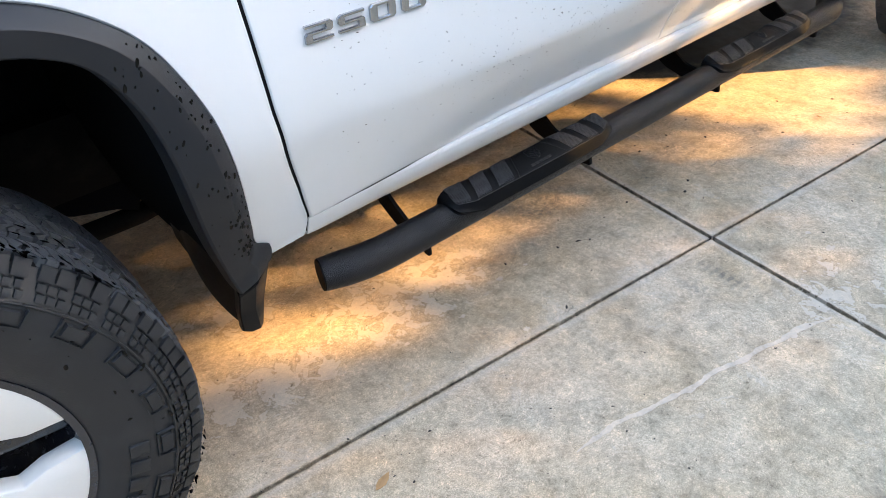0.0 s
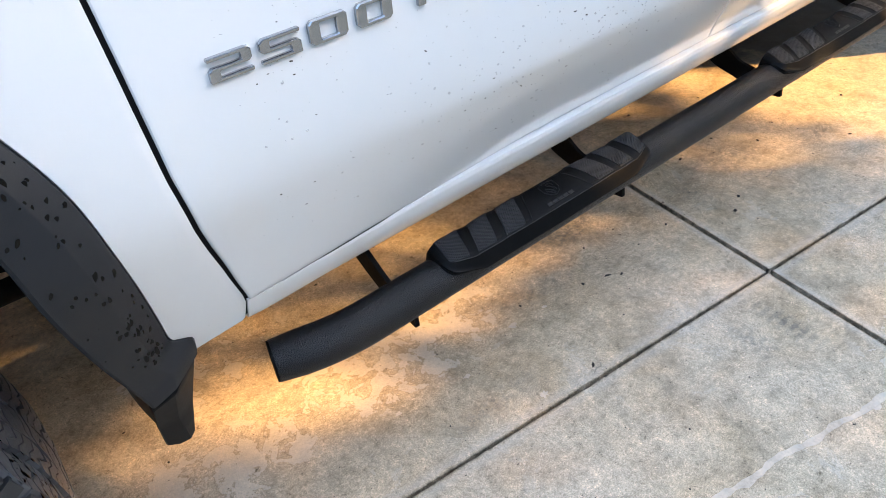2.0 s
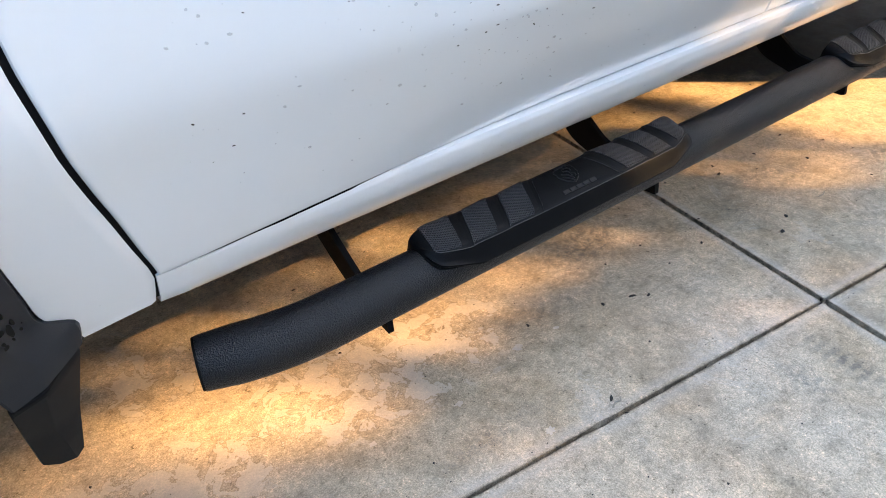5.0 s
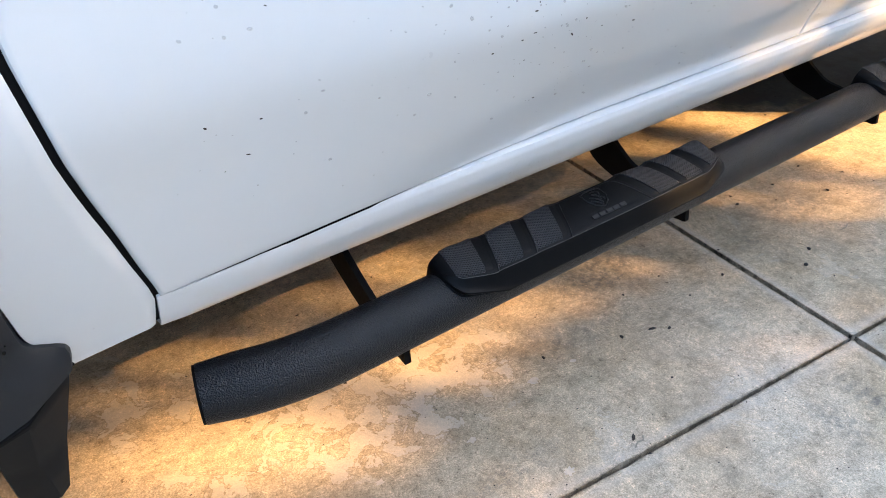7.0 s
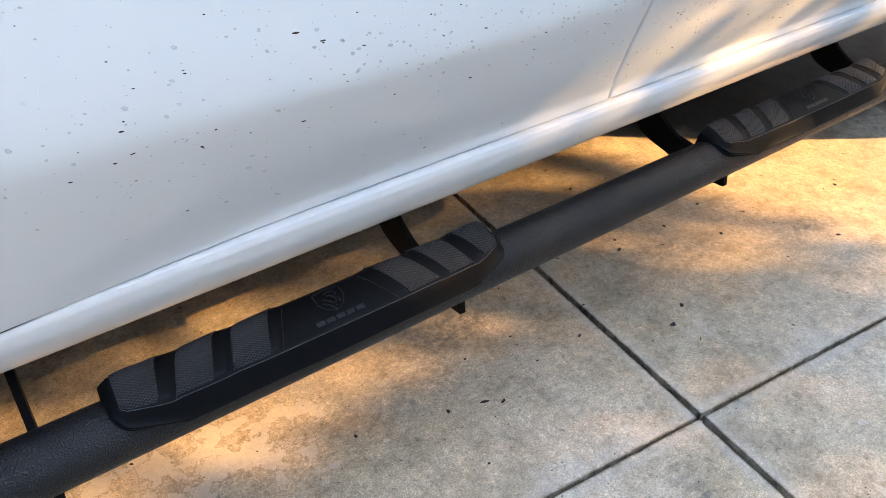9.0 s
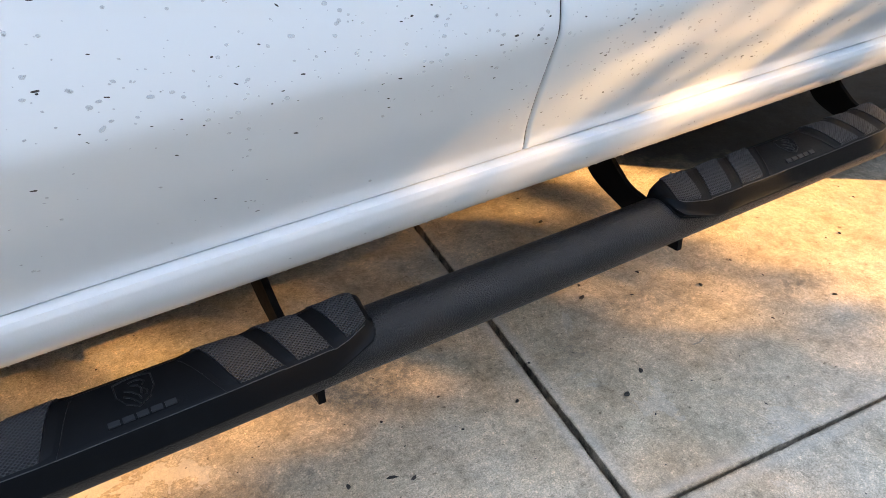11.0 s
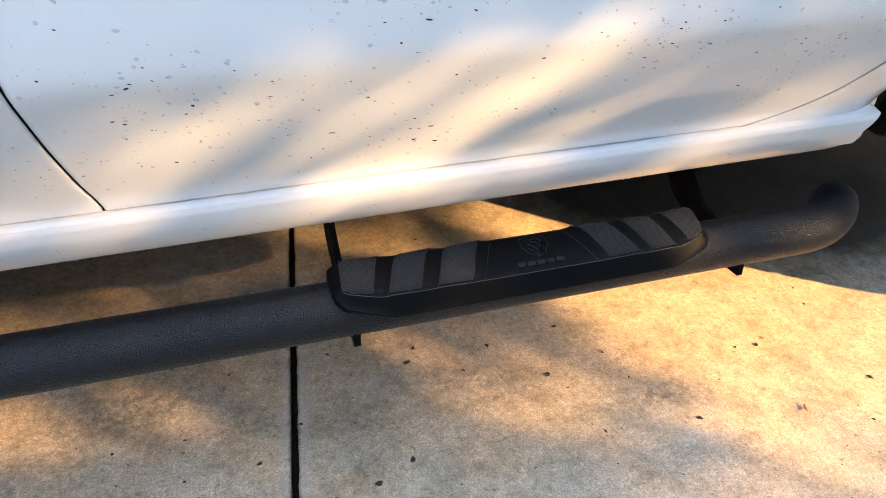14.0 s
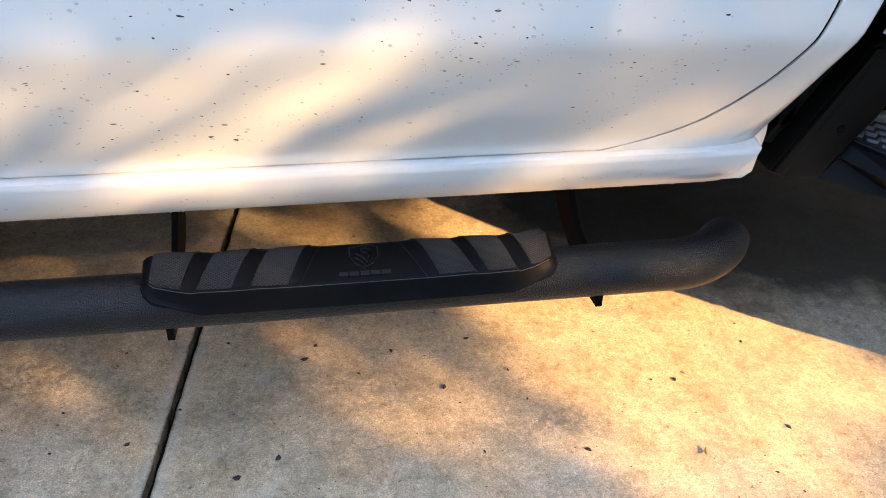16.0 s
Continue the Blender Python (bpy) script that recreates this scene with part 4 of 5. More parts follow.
    # underbody
    part("floor_pan", box(-0.42, 1.84, 0.16, 1.88, 0.555, 0.60, 0.01), CHASSIS, t)
    for y in (0.50, 1.42):
        part("frame_rail", box(-1.75, 4.1, y, y + 0.09, 0.52, 0.70, 0.012), CHASSIS, t)
    part("gearbox", box(-0.3, 0.7, 0.85, 1.2, 0.40, 0.58, 0.05), CHASSIS, t)
    part("drive_shaft", tube([(0.7, 1.02, 0.50), (3.0, 1.02, 0.46)], 0.05, 20), CHASSIS, t)
    for x in (WHEEL_X, 3.05):
        part("axle", tube([(x, 0.20, 0.45), (x, 0.9, 0.44), (x, 1.82, 0.45)], 0.055, 20), CHASSIS, t)
    part("radius_arm", tube([(-1.02, 0.60, 0.40), (-0.80, 0.62, 0.372), (-0.45, 0.62, 0.362), (-0.15, 0.60, 0.42), (0.0, 0.56, 0.53)], 0.024, 16), CHASSIS, t)
    # plain far side, nose, tail and top that close the body
    part("far_side", box(-1.80, 4.05, 2.02, 2.05, 0.50, 1.28, 0.01), PAINT, t)
    part("top_panel", box(-1.80, 4.05, 0.005, 2.02, 1.262, 1.29, 0.01), PAINT, t)
    part("nose", box(-1.86, -1.80, 0.02, 2.03, 0.50, 1.28, 0.02), PAINT, t)
    part("tail", box(4.05, 4.10, 0.02, 2.03, 0.60, 1.28, 0.02), PAINT, t)
    part("bed_floor", box(1.98, 4.05, 0.10, 2.0, 0.80, 0.84, 0.005), CHASSIS, t)
    part("firewall", box(-0.46, -0.44, 0.10, 2.0, 0.58, 1.26), LINER, t)
    part("cab_back", box(1.87, 1.89, 0.10, 2.0, 0.58, 1.26), LINER, t)
    bed_step(t)
    # wheels
    front = wheel(WHEEL_X + 0.020, -0.055, WHEEL_Z)
    front.rotation_euler.z = radians(-4)               # steered a little
    front.parent = t
    rear_w = wheel(cx, -0.060, WHEEL_Z - 0.103, tread=True)
    rear_w.parent = t
    for x, z in ((WHEEL_X, WHEEL_Z), (cx, WHEEL_Z - 0.103)):
        far = wheel(x, 2.12, z, tread=False)
        far.matrix_basis = pose(x, 2.12, z, 0, 0, 180)
        far.parent = t
    return t


def bed_step(t):
    """The moulded black step built into the bed ahead of the rear wheel: slanted frame, dark recess, chevron plate, glossy lip and skirt."""
    frame_line = [(1.868, 0.515), (1.899, 0.502), (1.955, 0.499), (1.975, 0.541), (2.010, 0.597), (2.0275, 0.650), (2.034, 0.658), (2.046, 0.663), (2.38, 0.668), (2.38, 0.714), (1.978, 0.712), (1.966, 0.709), (1.957, 0.701)]
    st = part("bed_step", prism([Vector((x, 0.080, z)) for x, z in frame_line], (0, 0.05, 0), 0.004), STEP_BLACK, t, "black moulded bed step housing")
    part("frame_rib", prism([Vector((x, 0.073, z)) for x, z in ((1.871, 0.517), (1.958, 0.700), (1.972, 0.700), (1.888, 0.510))], (0, 0.012, 0), 0.003), STEP_BLACK, st)
    part("frame_cap", prism([Vector((x, 0.072, z)) for x, z in ((1.992, 0.697), (2.38, 0.699), (2.38, 0.713), (1.980, 0.7115))], (0, 0.03, 0), 0.003), PLASTIC, st, "grey plastic cap strip")
    dish = [Vector((1.957 + 0.0060 * math.cos(a), 0.0800, 0.580 + 0.0060 * math.sin(a))) for a in (k * math.pi / 8 for k in range(16))]
    part("screw_dish", prism(dish, (0, -0.0008, 0), 0.0003), LINER, st)
    part("screw_head", prism([Vector((1.957 + (q.x - 1.957) * 0.55, 0.0790, 0.580 + (q.z - 0.580) * 0.55)) for q in dish], (0, -0.0008, 0), 0.0003), STEP_BLACK, st)
    part("step_recess", box(1.97, 2.36, 0.30, 0.32, 0.48, 0.74), LINER, st)
    part("recess_roof", box(2.00, 2.36, 0.13, 0.30, 0.70, 0.715), LINER, st)
    part("recess_side", prism([Vector((1.90, 0.131, 0.50)), Vector((1.975, 0.131, 0.73)), Vector((1.975, 0.31, 0.73)), Vector((1.90, 0.31, 0.50))], (0.008, 0, 0)), LINER, st)
    part("bed_front", prism([Vector((x, 0.128, z)) for x, z in ((1.850, 0.530), (1.955, 0.530), (1.975, 0.73), (2.04, 1.2), (1.93, 1.2))], (0, 0.03, 0)), STEP_BLACK, st, smooth=False)
    part("bed_front_rib", prism([Vector((x, 0.100, z)) for x, z in ((1.858, 0.555), (1.985, 0.81), (1.995, 0.81), (1.872, 0.548))], (0, 0.03, 0), 0.003), STEP_BLACK, st, smooth=False)
    edge = [Vector((2.000, 0.094, 0.553)), Vector((2.058, -0.008, 0.551)), Vector((2.068, -0.016, 0.551)), Vector((2.36, -0.020, 0.551))]
    lip = [Vector((1.993, 0.093, 0.548)), Vector((2.054, -0.012, 0.546)), Vector((2.066, -0.021, 0.545)), Vector((2.36, -0.025, 0.545))]
    low = [Vector((1.984, 0.092, 0.526)), Vector((2.050, -0.008, 0.516)), Vector((2.064, -0.018, 0.515)), Vector((2.36, -0.022, 0.515))]
    tuck = [Vector((1.988, 0.098, 0.522)), Vector((2.054, 0.000, 0.513)), Vector((2.068, -0.010, 0.512)), Vector((2.36, -0.014, 0.512))]
    hem_line = [Vector((1.962, 0.092, 0.492)), Vector((2.062, 0.020, 0.486)), Vector((2.078, 0.012, 0.485)), Vector((2.36, 0.006, 0.485))]
    under = [Vector((1.985, 0.14, 0.500)), Vector((2.08, 0.10, 0.496)), Vector((2.095, 0.10, 0.496)), Vector((2.36, 0.10, 0.496))]
    part("step_lip", grid([[v + Vector((0.004, 0.004, 0)) for v in edge], lip, low, tuck]), LIP_GLOSS, st, "glossy dark step lip", smooth=False)
    part("step_skirt", grid([tuck, hem_line, under]), STEP_BLACK, st, smooth=False)
    tread = part("step_tread", prism(edge + [Vector((2.36, 0.16, 0.551)), Vector((2.03, 0.16, 0.551))], (0, 0, -0.012)), PLASTIC, st, "step plate with raised chevron pattern", smooth=False)
    part("tread_back_trim", box(2.02, 2.36, 0.150, 0.165, 0.548, 0.562, 0.002), GREYBAR, st)
    # zigzag ridges: each piece is a pair of slanting bars
    chev = []
    for i in range(15):
        for j in range(8):
            x, y = 2.006 + 0.0225 * i + (0.0112 if j % 2 else 0), 0.000 + 0.0205 * j
            if x < 2.000 + max(0.0, 0.094 - y) * 0.57 + 0.014 or x > 2.34:
                continue
            for k in (1, -1):
                a, b = Vector((x - 0.0095 * (k < 0), y - 0.0015, 0.551)), Vector((x + 0.0095 * (k > 0), y - 0.0015, 0.551))
                rise = Vector((0, 0.0085, 0))
                if k > 0:
                    pts = [a, b + rise, b + rise + Vector((0, 0.0042, 0)), a + Vector((0, 0.0042, 0))]
                else:
                    pts = [a + rise, b, b + Vector((0, 0.0042, 0)), a + rise + Vector((0, 0.0042, 0))]
                chev.append(prism(pts, (0, 0, 0.0050)))
    part("chevron_tread", join(*chev), GREYBAR, tread, "", smooth=False, kind="stuff")


STEP_BLACK = material("dark grained step plastic", (0.0036, 0.0034, 0.0036), 0.5, spec=0.13, vary=0.3, grain=200, bump=0.2, bump_scale=700, bump_dist=0.0008)
LIP_GLOSS = material("glossy blue-black plastic", (0.0028, 0.0036, 0.0052), 0.38, spec=0.10, vary=0.25, grain=60, stain=20)
GREYBAR = material("light grey plastic", (0.16, 0.165, 0.18), 0.45, vary=0.3, grain=120)


# ---------------------------------------------------------------- side step bar
BAR_POSE = pose(0, 0, 0, 0, -1.2, -0.22)
BAR_Y, BAR_Z, BAR_R = 0.0347, 0.4080, 0.0372


def bar_path():
    pts = []
    # front end, bent in towards the truck
    for k in range(11):
        a = radians(17) * (1 - k / 10)
        pts.append((-0.145 - 0.42 * math.sin(a), BAR_Y + 0.42 * (1 - math.cos(a)), BAR_Z))
    d = Vector(pts[0]) - Vector(pts[1])
    pts.insert(0, tuple(Vector(pts[0]) + d.normalized() * 0.043))
    n = 60
    pts += [(-0.145 + (1.722 + 0.145) * k / n, BAR_Y, BAR_Z) for k in range(1, n + 1)]
    for k in range(1, 13):
        a = radians(46) * k / 12
        pts.append((1.722 + 0.14 * math.sin(a), BAR_Y + 0.14 * (1 - math.cos(a)), BAR_Z))
    d = Vector(pts[-1]) - Vector(pts[-2])
    pts.append(tuple(Vector(pts[-1]) + d.normalized() * 0.02))
    return pts


PAD_L = 0.535
# along the pad: angle round the tube (0 = towards the truck, 90 = up, 180 = outwards) and radius of the lip and of the crest
LIP = [(0.0, 108, 0.0420), (0.004, 127, 0.0445), (0.011, 140, 0.0465), (0.018, 145, 0.0480), (0.072, 165, 0.0500), (0.26, 166, 0.0505), (0.470, 165, 0.0500), (0.524, 142, 0.0478), (0.531, 131, 0.0455), (0.535, 112, 0.0415)]
CREST = [(0.0, 90, 0.0430), (0.004, 104, 0.0470), (0.010, 116, 0.0500), (0.020, 125, 0.0515), (0.060, 134, 0.0525), (0.26, 135, 0.0528), (0.480, 134, 0.0525), (0.510, 126, 0.0515), (0.524, 117, 0.0500), (0.531, 105, 0.0465), (0.535, 90, 0.0420)]
# section of the tread from its outer crest to its edge by the truck, as offsets from the tube's axis
TREAD_Y, TREAD_Z = (-0.0365, -0.024, -0.008, 0.008, 0.020, 0.0270, 0.0315), (0.0372, 0.0430, 0.0487, 0.0527, 0.0540, 0.0515, 0.0400)


def along_pad(table, x):
    xs = [a for a, _, _ in table]
    return float(np.interp(x, xs, [b for _, b, _ in table])), float(np.interp(x, xs, [c for _, _, c in table]))


def polar(x, deg, r):
    return Vector((x, BAR_Y + r * math.cos(radians(deg)), BAR_Z + r * math.sin(radians(deg))))


def pad_top(x, v):
    """A point of the pad's top: x along the pad from its front tip, v from 0 at the crest to 1 at the far edge."""
    a, r = along_pad(CREST, x)
    cy, cz = r * math.cos(radians(a)), r * math.sin(radians(a))
    flat = max(0.0, min(1.0, (x + 0.004) / 0.040, (PAD_L + 0.004 - x) / 0.040))
    flat = flat * (2 - flat)
    u = v * 6
    fy, fz = float(np.interp(u, range(7), TREAD_Y)), float(np.interp(u, range(7), TREAD_Z))
    # towards the tips the tread narrows from the outside and comes down onto the tube
    wide = 0.78 + 0.22 * flat
    y = cy + (fy - TREAD_Y[0]) * (TREAD_Y[-1] * wide - cy) / (TREAD_Y[-1] - TREAD_Y[0])
    z = max(cz * (1 - v) ** 2 + (1 - (1 - v) ** 2) * fz * (0.80 + 0.20 * flat), math.sqrt(max(0.0, (BAR_R + 0.002) ** 2 - y * y)))
    z = z * (1 - flat) + max(z, cz + (fz - TREAD_Z[0])) * flat if v < 0.75 else z
    return Vector((x, BAR_Y + y, BAR_Z + z))


def step_pad(x0, parent):
    """A rubber tread pad clipped over the tube: flat top, sloped skirt with a rolled lip, pointed ends."""
    cols = sorted(set([0.0, 0.002, 0.004, 0.007, 0.011, 0.018, 0.020, 0.030, 0.040, 0.050, 0.060, 0.072, 0.455, 0.470, 0.480, 0.491, 0.502, 0.510, 0.517, 0.524, 0.528, 0.531, 0.533, 0.535] + [0.085 + k * 0.0185 for k in range(20)]))
    rows = []
    for x in cols:
        (ca, cr), (la, lr) = along_pad(CREST, x), along_pad(LIP, x)
        la = max(la, ca + 1)
        row = [polar(x, 36, BAR_R - 0.002)]
        row += [pad_top(x, v) for v in (1.0, 0.917, 0.833, 0.75, 0.667, 0.5, 0.333, 0.167, 0.06, 0.02)]
        row += [polar(x, ca, cr - 0.0005), polar(x, ca + (la - ca) * 0.12, cr - 0.0015), polar(x, ca + (la - ca) * 0.5, (cr + lr) / 2 - 0.0022), polar(x, ca + (la - ca) * 0.86, lr - 0.001), polar(x, la - 0.6, lr), polar(x, la + 1.4, lr - 0.0006), polar(x, la + 2.2, lr - 0.003), polar(x, la + 2.0, BAR_R - 0.002)]
        rows.append([p + Vector((x0, 0, 0)) for p in row])
    # ends turned down onto the tube
    for at_end, k in ((rows[0], 0), (rows[-1], len(rows))):
        sunk = []
        for p in at_end:
            n_ = Vector((0, p.y - BAR_Y, p.z - BAR_Z)).normalized() * (BAR_R - 0.002)
            sunk.append(Vector((p.x + (-0.001 if k == 0 else 0.001), BAR_Y + n_.y, BAR_Z + n_.z)))
        rows.insert(k if k == 0 else len(rows), sunk)
    bm = grid(rows)
    bmesh.ops.recalc_face_normals(bm, faces=bm.faces)
    # black tube under the lip, standing in for the shaded gap
    rim = []
    for x in cols:
        la, lr = along_pad(LIP, x)
        rim.append(polar(x, la + 3.4, BAR_R + 0.0006) + Vector((x0, 0, 0)))
    part("pad_gap", tube(rim, 0.0017, 8), SEAM_SHADE, parent)
    return part("step_pad", bm, PAD, parent, "smooth black rubber step pad with net inserts")


def insert(x0, low, top, parent, name, mat, high, v0=0.03, v1=0.90, label="", ramp=0.0):
    """A slanting field on the pad's tread: its span at the crest and its span at the far edge; ramp lifts it from end to end."""
    rows = []
    n = 14
    for i in range(n + 1):
        v = v0 + (v1 - v0) * i / n
        row = []
        for k in range(-1, 10):
            q = min(max(k, 0), 8) / 8
            xa, xb = low[0] + (top[0] - low[0]) * v, low[1] + (top[1] - low[1]) * v
            x = min(max(xa + (xb - xa) * q, 0.010), PAD_L - 0.010)
            p = pad_top(x, v) + Vector((x0, 0, 0))
            out = Vector((0, p.y - BAR_Y, p.z - BAR_Z)).normalized()
            edge = k in (-1, 9) or i in (0, n)
            row.append(p + out * (-0.0012 if edge else high + ramp * (q - 0.5)))
        rows.append(row)
    bm = grid(rows)
    bmesh.ops.recalc_face_normals(bm, faces=bm.faces)
    uv = bm.loops.layers.uv.new("net")
    for f in bm.faces:
        for lp in f.loops:
            c = lp.vert.co
            lp[uv].uv = (c.x, 0.050 * math.atan2(c.z - BAR_Z, c.y - BAR_Y))
    return part(name, bm, mat, parent, label)


def side_step():
    bar = thing("side_step_bar", "black textured tubular side step with two rubber pads", "side step", BAR_POSE)
    path = bar_path()
    tube_ob = part("tube", tube(path, lambda i: BAR_R if 0 < i < len(path) - 1 else BAR_R - 0.003, 48), TUBE, bar)
    first, second = Vector(path[0]), Vector(path[1])
    d = (first - second).normalized()
    part("end_cap", tube([first - d * 0.002, first + d * 0.003], BAR_R - 0.004, 40), STEEL, bar)
    for x0 in (-0.006, 1.004):
        pad = step_pad(x0, bar)
        # six net fields with smooth ramps between them, leaning apart from the plain middle
        fields = [((0.011, 0.047), (0.017, 0.073)), ((0.066, 0.107), (0.101, 0.145)), ((0.131, 0.176), (0.168, 0.214)),
                  ((0.374, 0.422), (0.334, 0.377)), ((0.438, 0.476), (0.400, 0.447)), ((0.497, 0.526), (0.468, 0.526))]
        for i, (low, top) in enumerate(fields):
            insert(x0, low, top, pad, "net_insert", NET, 0.0022, label="fine diamond net rubber insert", ramp=0.0016 if i < 3 else -0.0016)
        for low, top in (((0.0475, 0.0655), (0.0740, 0.1005)), ((0.1075, 0.1300), (0.1455, 0.1675)), ((0.1765, 0.1925), (0.2145, 0.2340)),
                         ((0.3560, 0.3735), (0.3070, 0.3335)), ((0.4225, 0.4375), (0.3775, 0.3995)), ((0.4765, 0.4965), (0.4475, 0.4675))):
            insert(x0, low, top, pad, "rib", PAD, 0.0004, ramp=-0.0026 if low[0] < 0.3 else 0.0026)
            a, b = (low[1], top[1]) if low[0] < 0.3 else (low[0], top[0])
            # thin brighter tube that paints a glint along the ramp's edge
            part("rib_edge", tube([pad_top(a + (b - a) * v, v) + Vector((x0, -0.0006, 0.0006)) for v in (0.0, 0.15, 0.3, 0.45, 0.6, 0.75, 0.86)], 0.00050, 6), GROOVE, pad)
        shield(x0, pad)
        # a pale tube paints the highlight along the crest, toothed at every ramp
        steps = [(0.012, 0.03)]
        for (a, b), _ in fields[:3]:
            steps += [(a + 0.006, 0.01), (b, -0.02), (b + 0.012, -0.075), (b + 0.017, 0.0)]
        steps += [(0.205, 0.0), (0.340, 0.0)]
        for (a, b), _ in fields[3:]:
            steps += [(a - 0.017, 0.0), (a - 0.012, -0.075), (a, -0.02), (b - 0.006, 0.01)]
        part("crest_edge", tube([pad_top(u, v) + Vector((x0, -0.0003, 0.0003)) for u, v in steps], 0.00045, 6), EDGE, pad)
    for x in (-0.078, 0.452, 1.030, 1.608):
        bracket(x, bar, straight=x < 0)
    return bar


def shield(x0, pad):
    """The plain shield and bars of the maker's mark, raised on the middle of the pad."""
    def lay(u, v, up=0.0006):
        return pad_top(u, v) + Vector((x0, -up * 0.4, up))
    cx = 0.276
    edge = [(cx + a, b) for a, b in ((-0.0185, 0.60), (-0.009, 0.63), (0, 0.64), (0.009, 0.63), (0.0185, 0.60), (0.0185, 0.42), (0.012, 0.31), (0, 0.24), (-0.012, 0.31), (-0.0185, 0.42), (-0.0185, 0.60))]
    part("shield_outline", tube([lay(*q) for q in edge], 0.00085, 6), GROOVE, pad, "plain raised shield outline")
    runs = [[(-0.012, 0.40), (-0.006, 0.36), (-0.001, 0.30), (0.001, 0.26)], [(-0.010, 0.46), (-0.003, 0.42), (0.002, 0.36), (0.003, 0.31)],
            [(-0.004, 0.55), (0.002, 0.57), (0.008, 0.55), (0.011, 0.50), (0.008, 0.46)], [(-0.003, 0.50), (0.003, 0.48), (0.006, 0.43), (0.005, 0.37)], [(0.008, 0.42), (0.011, 0.38), (0.009, 0.34)]]
    part("shield_relief", join(*[tube([lay(cx + a, b) for a, b in q], 0.0010, 6) for q in runs]), GROOVE, pad)
    # a word that is left as five plain blocks
    for k in range(5):
        xa = cx - 0.0335 + 0.0137 * k
        pts = [lay(xa, 0.115), lay(xa + 0.0112, 0.115), lay(xa + 0.0112, 0.185), lay(xa, 0.185)]
        part("mark_bar", prism(pts, (0, -0.0004, 0.0009)), GROOVE, pad)


def bracket(x, bar, straight=False):
    """An upright steel plate that runs from under the tube back and up behind the sill, with its bolt tab and mounting foot."""
    low = finer([(0.004, 0.366), (0.05, 0.362), (0.10, 0.370), (0.135, 0.379), (0.19, 0.394), (0.218, 0.415), (0.245, 0.455), (0.27, 0.55)], 4)
    high = finer([(0.006, 0.385), (0.05, 0.402), (0.085, 0.413), (0.12, 0.419), (0.146, 0.434), (0.168, 0.452), (0.185, 0.49), (0.20, 0.56)], 4)
    if straight:
        low = finer([(0.004, 0.366), (0.05, 0.374), (0.10, 0.392), (0.15, 0.418), (0.20, 0.450), (0.228, 0.475), (0.25, 0.50), (0.27, 0.56)], 4)
        high = finer([(0.006, 0.385), (0.04, 0.402), (0.08, 0.424), (0.12, 0.449), (0.15, 0.471), (0.17, 0.49), (0.185, 0.515), (0.20, 0.57)], 4)
    rows = []
    for (y0, z0), (y1, z1) in zip(low, high):
        a, b = Vector((x, y0, z0)), Vector((x, y1, z1))
        t_ = Vector((0.0045, 0, 0))
        rows.append([a - t_, b - t_, b + t_, a + t_])
    bm = grid(rows, closed=True)
    bmesh.ops.holes_fill(bm, edges=[e for e in bm.edges if e.is_boundary], sides=0)
    bmesh.ops.recalc_face_normals(bm, faces=bm.faces)
    b = part("bracket", bm, STEEL, bar, "black bent steel bracket", smooth=False)
    nub = prism([Vector((x - 0.006, 0.006, 0.386)), Vector((x + 0.006, 0.006, 0.386)), Vector((x + 0.0045, 0.009, 0.364)), Vector((x - 0.001, 0.009, 0.3615)), Vector((x - 0.004, 0.009, 0.367))], (0, 0.012, 0), 0.0015)
    part("bolt_tab", nub, STEEL, b)

# ---------------------------------------------------------------- loose things on the ground and the paint
def dry_leaf(x, y, turn, size):
    pts = [(-1, 0), (-0.6, 0.28), (0, 0.4), (0.55, 0.25), (1, 0.02), (0.5, -0.28), (-0.1, -0.36), (-0.65, -0.2)]
    bm = bmesh.new()
    c = bm.verts.new((0, 0, 0.004))
    ring = [bm.verts.new((a * size, b * size, 0.002 + 0.006 * (b * b) + 0.004 * abs(a) ** 2)) for a, b in pts]
    for i in range(len(ring)):
        bm.faces.new((c, ring[i], ring[(i + 1) % len(ring)]))
    got = bmesh.ops.extrude_face_region(bm, geom=list(bm.faces))
    bmesh.ops.translate(bm, verts=[v for v in got["geom"] if isinstance(v, bmesh.types.BMVert)], vec=(0, 0, 0.0008))
    bmesh.ops.recalc_face_normals(bm, faces=bm.faces)
    ob = single("dry_leaf", bm, LEAF, "small curled tan dry leaf lying on the concrete", "leaf")
    ob.matrix_world = pose(x, y, 0.0, 0, 0, turn)


def seed(x, y, turn, long, wide, first=[]):
    if not first:
        bm = bmesh.new()
        bmesh.ops.create_icosphere(bm, subdivisions=2, radius=1)
        for v in bm.verts:
            v.co.x *= 1 + 0.25 * math.sin(v.co.y * 4)
        first.append(single("seed", bm, SEED, "dark dry seed husk lying on the concrete", "seed", group="seeds on the driveway"))
        ob = first[0]
    else:
        ob = first[0].copy()
        scene.collection.objects.link(ob)
    ob.matrix_world = pose(x, y, wide * 0.5, 0, 0, turn) @ Matrix.Diagonal((long, wide, wide * 0.6, 1))


def twig(pts):
    bm = tube([(x, y, 0.0018) for x, y in pts], 0.0014, 6)
    single("twig", bm, TWIG, "thin pale twig lying on the concrete", "twig")


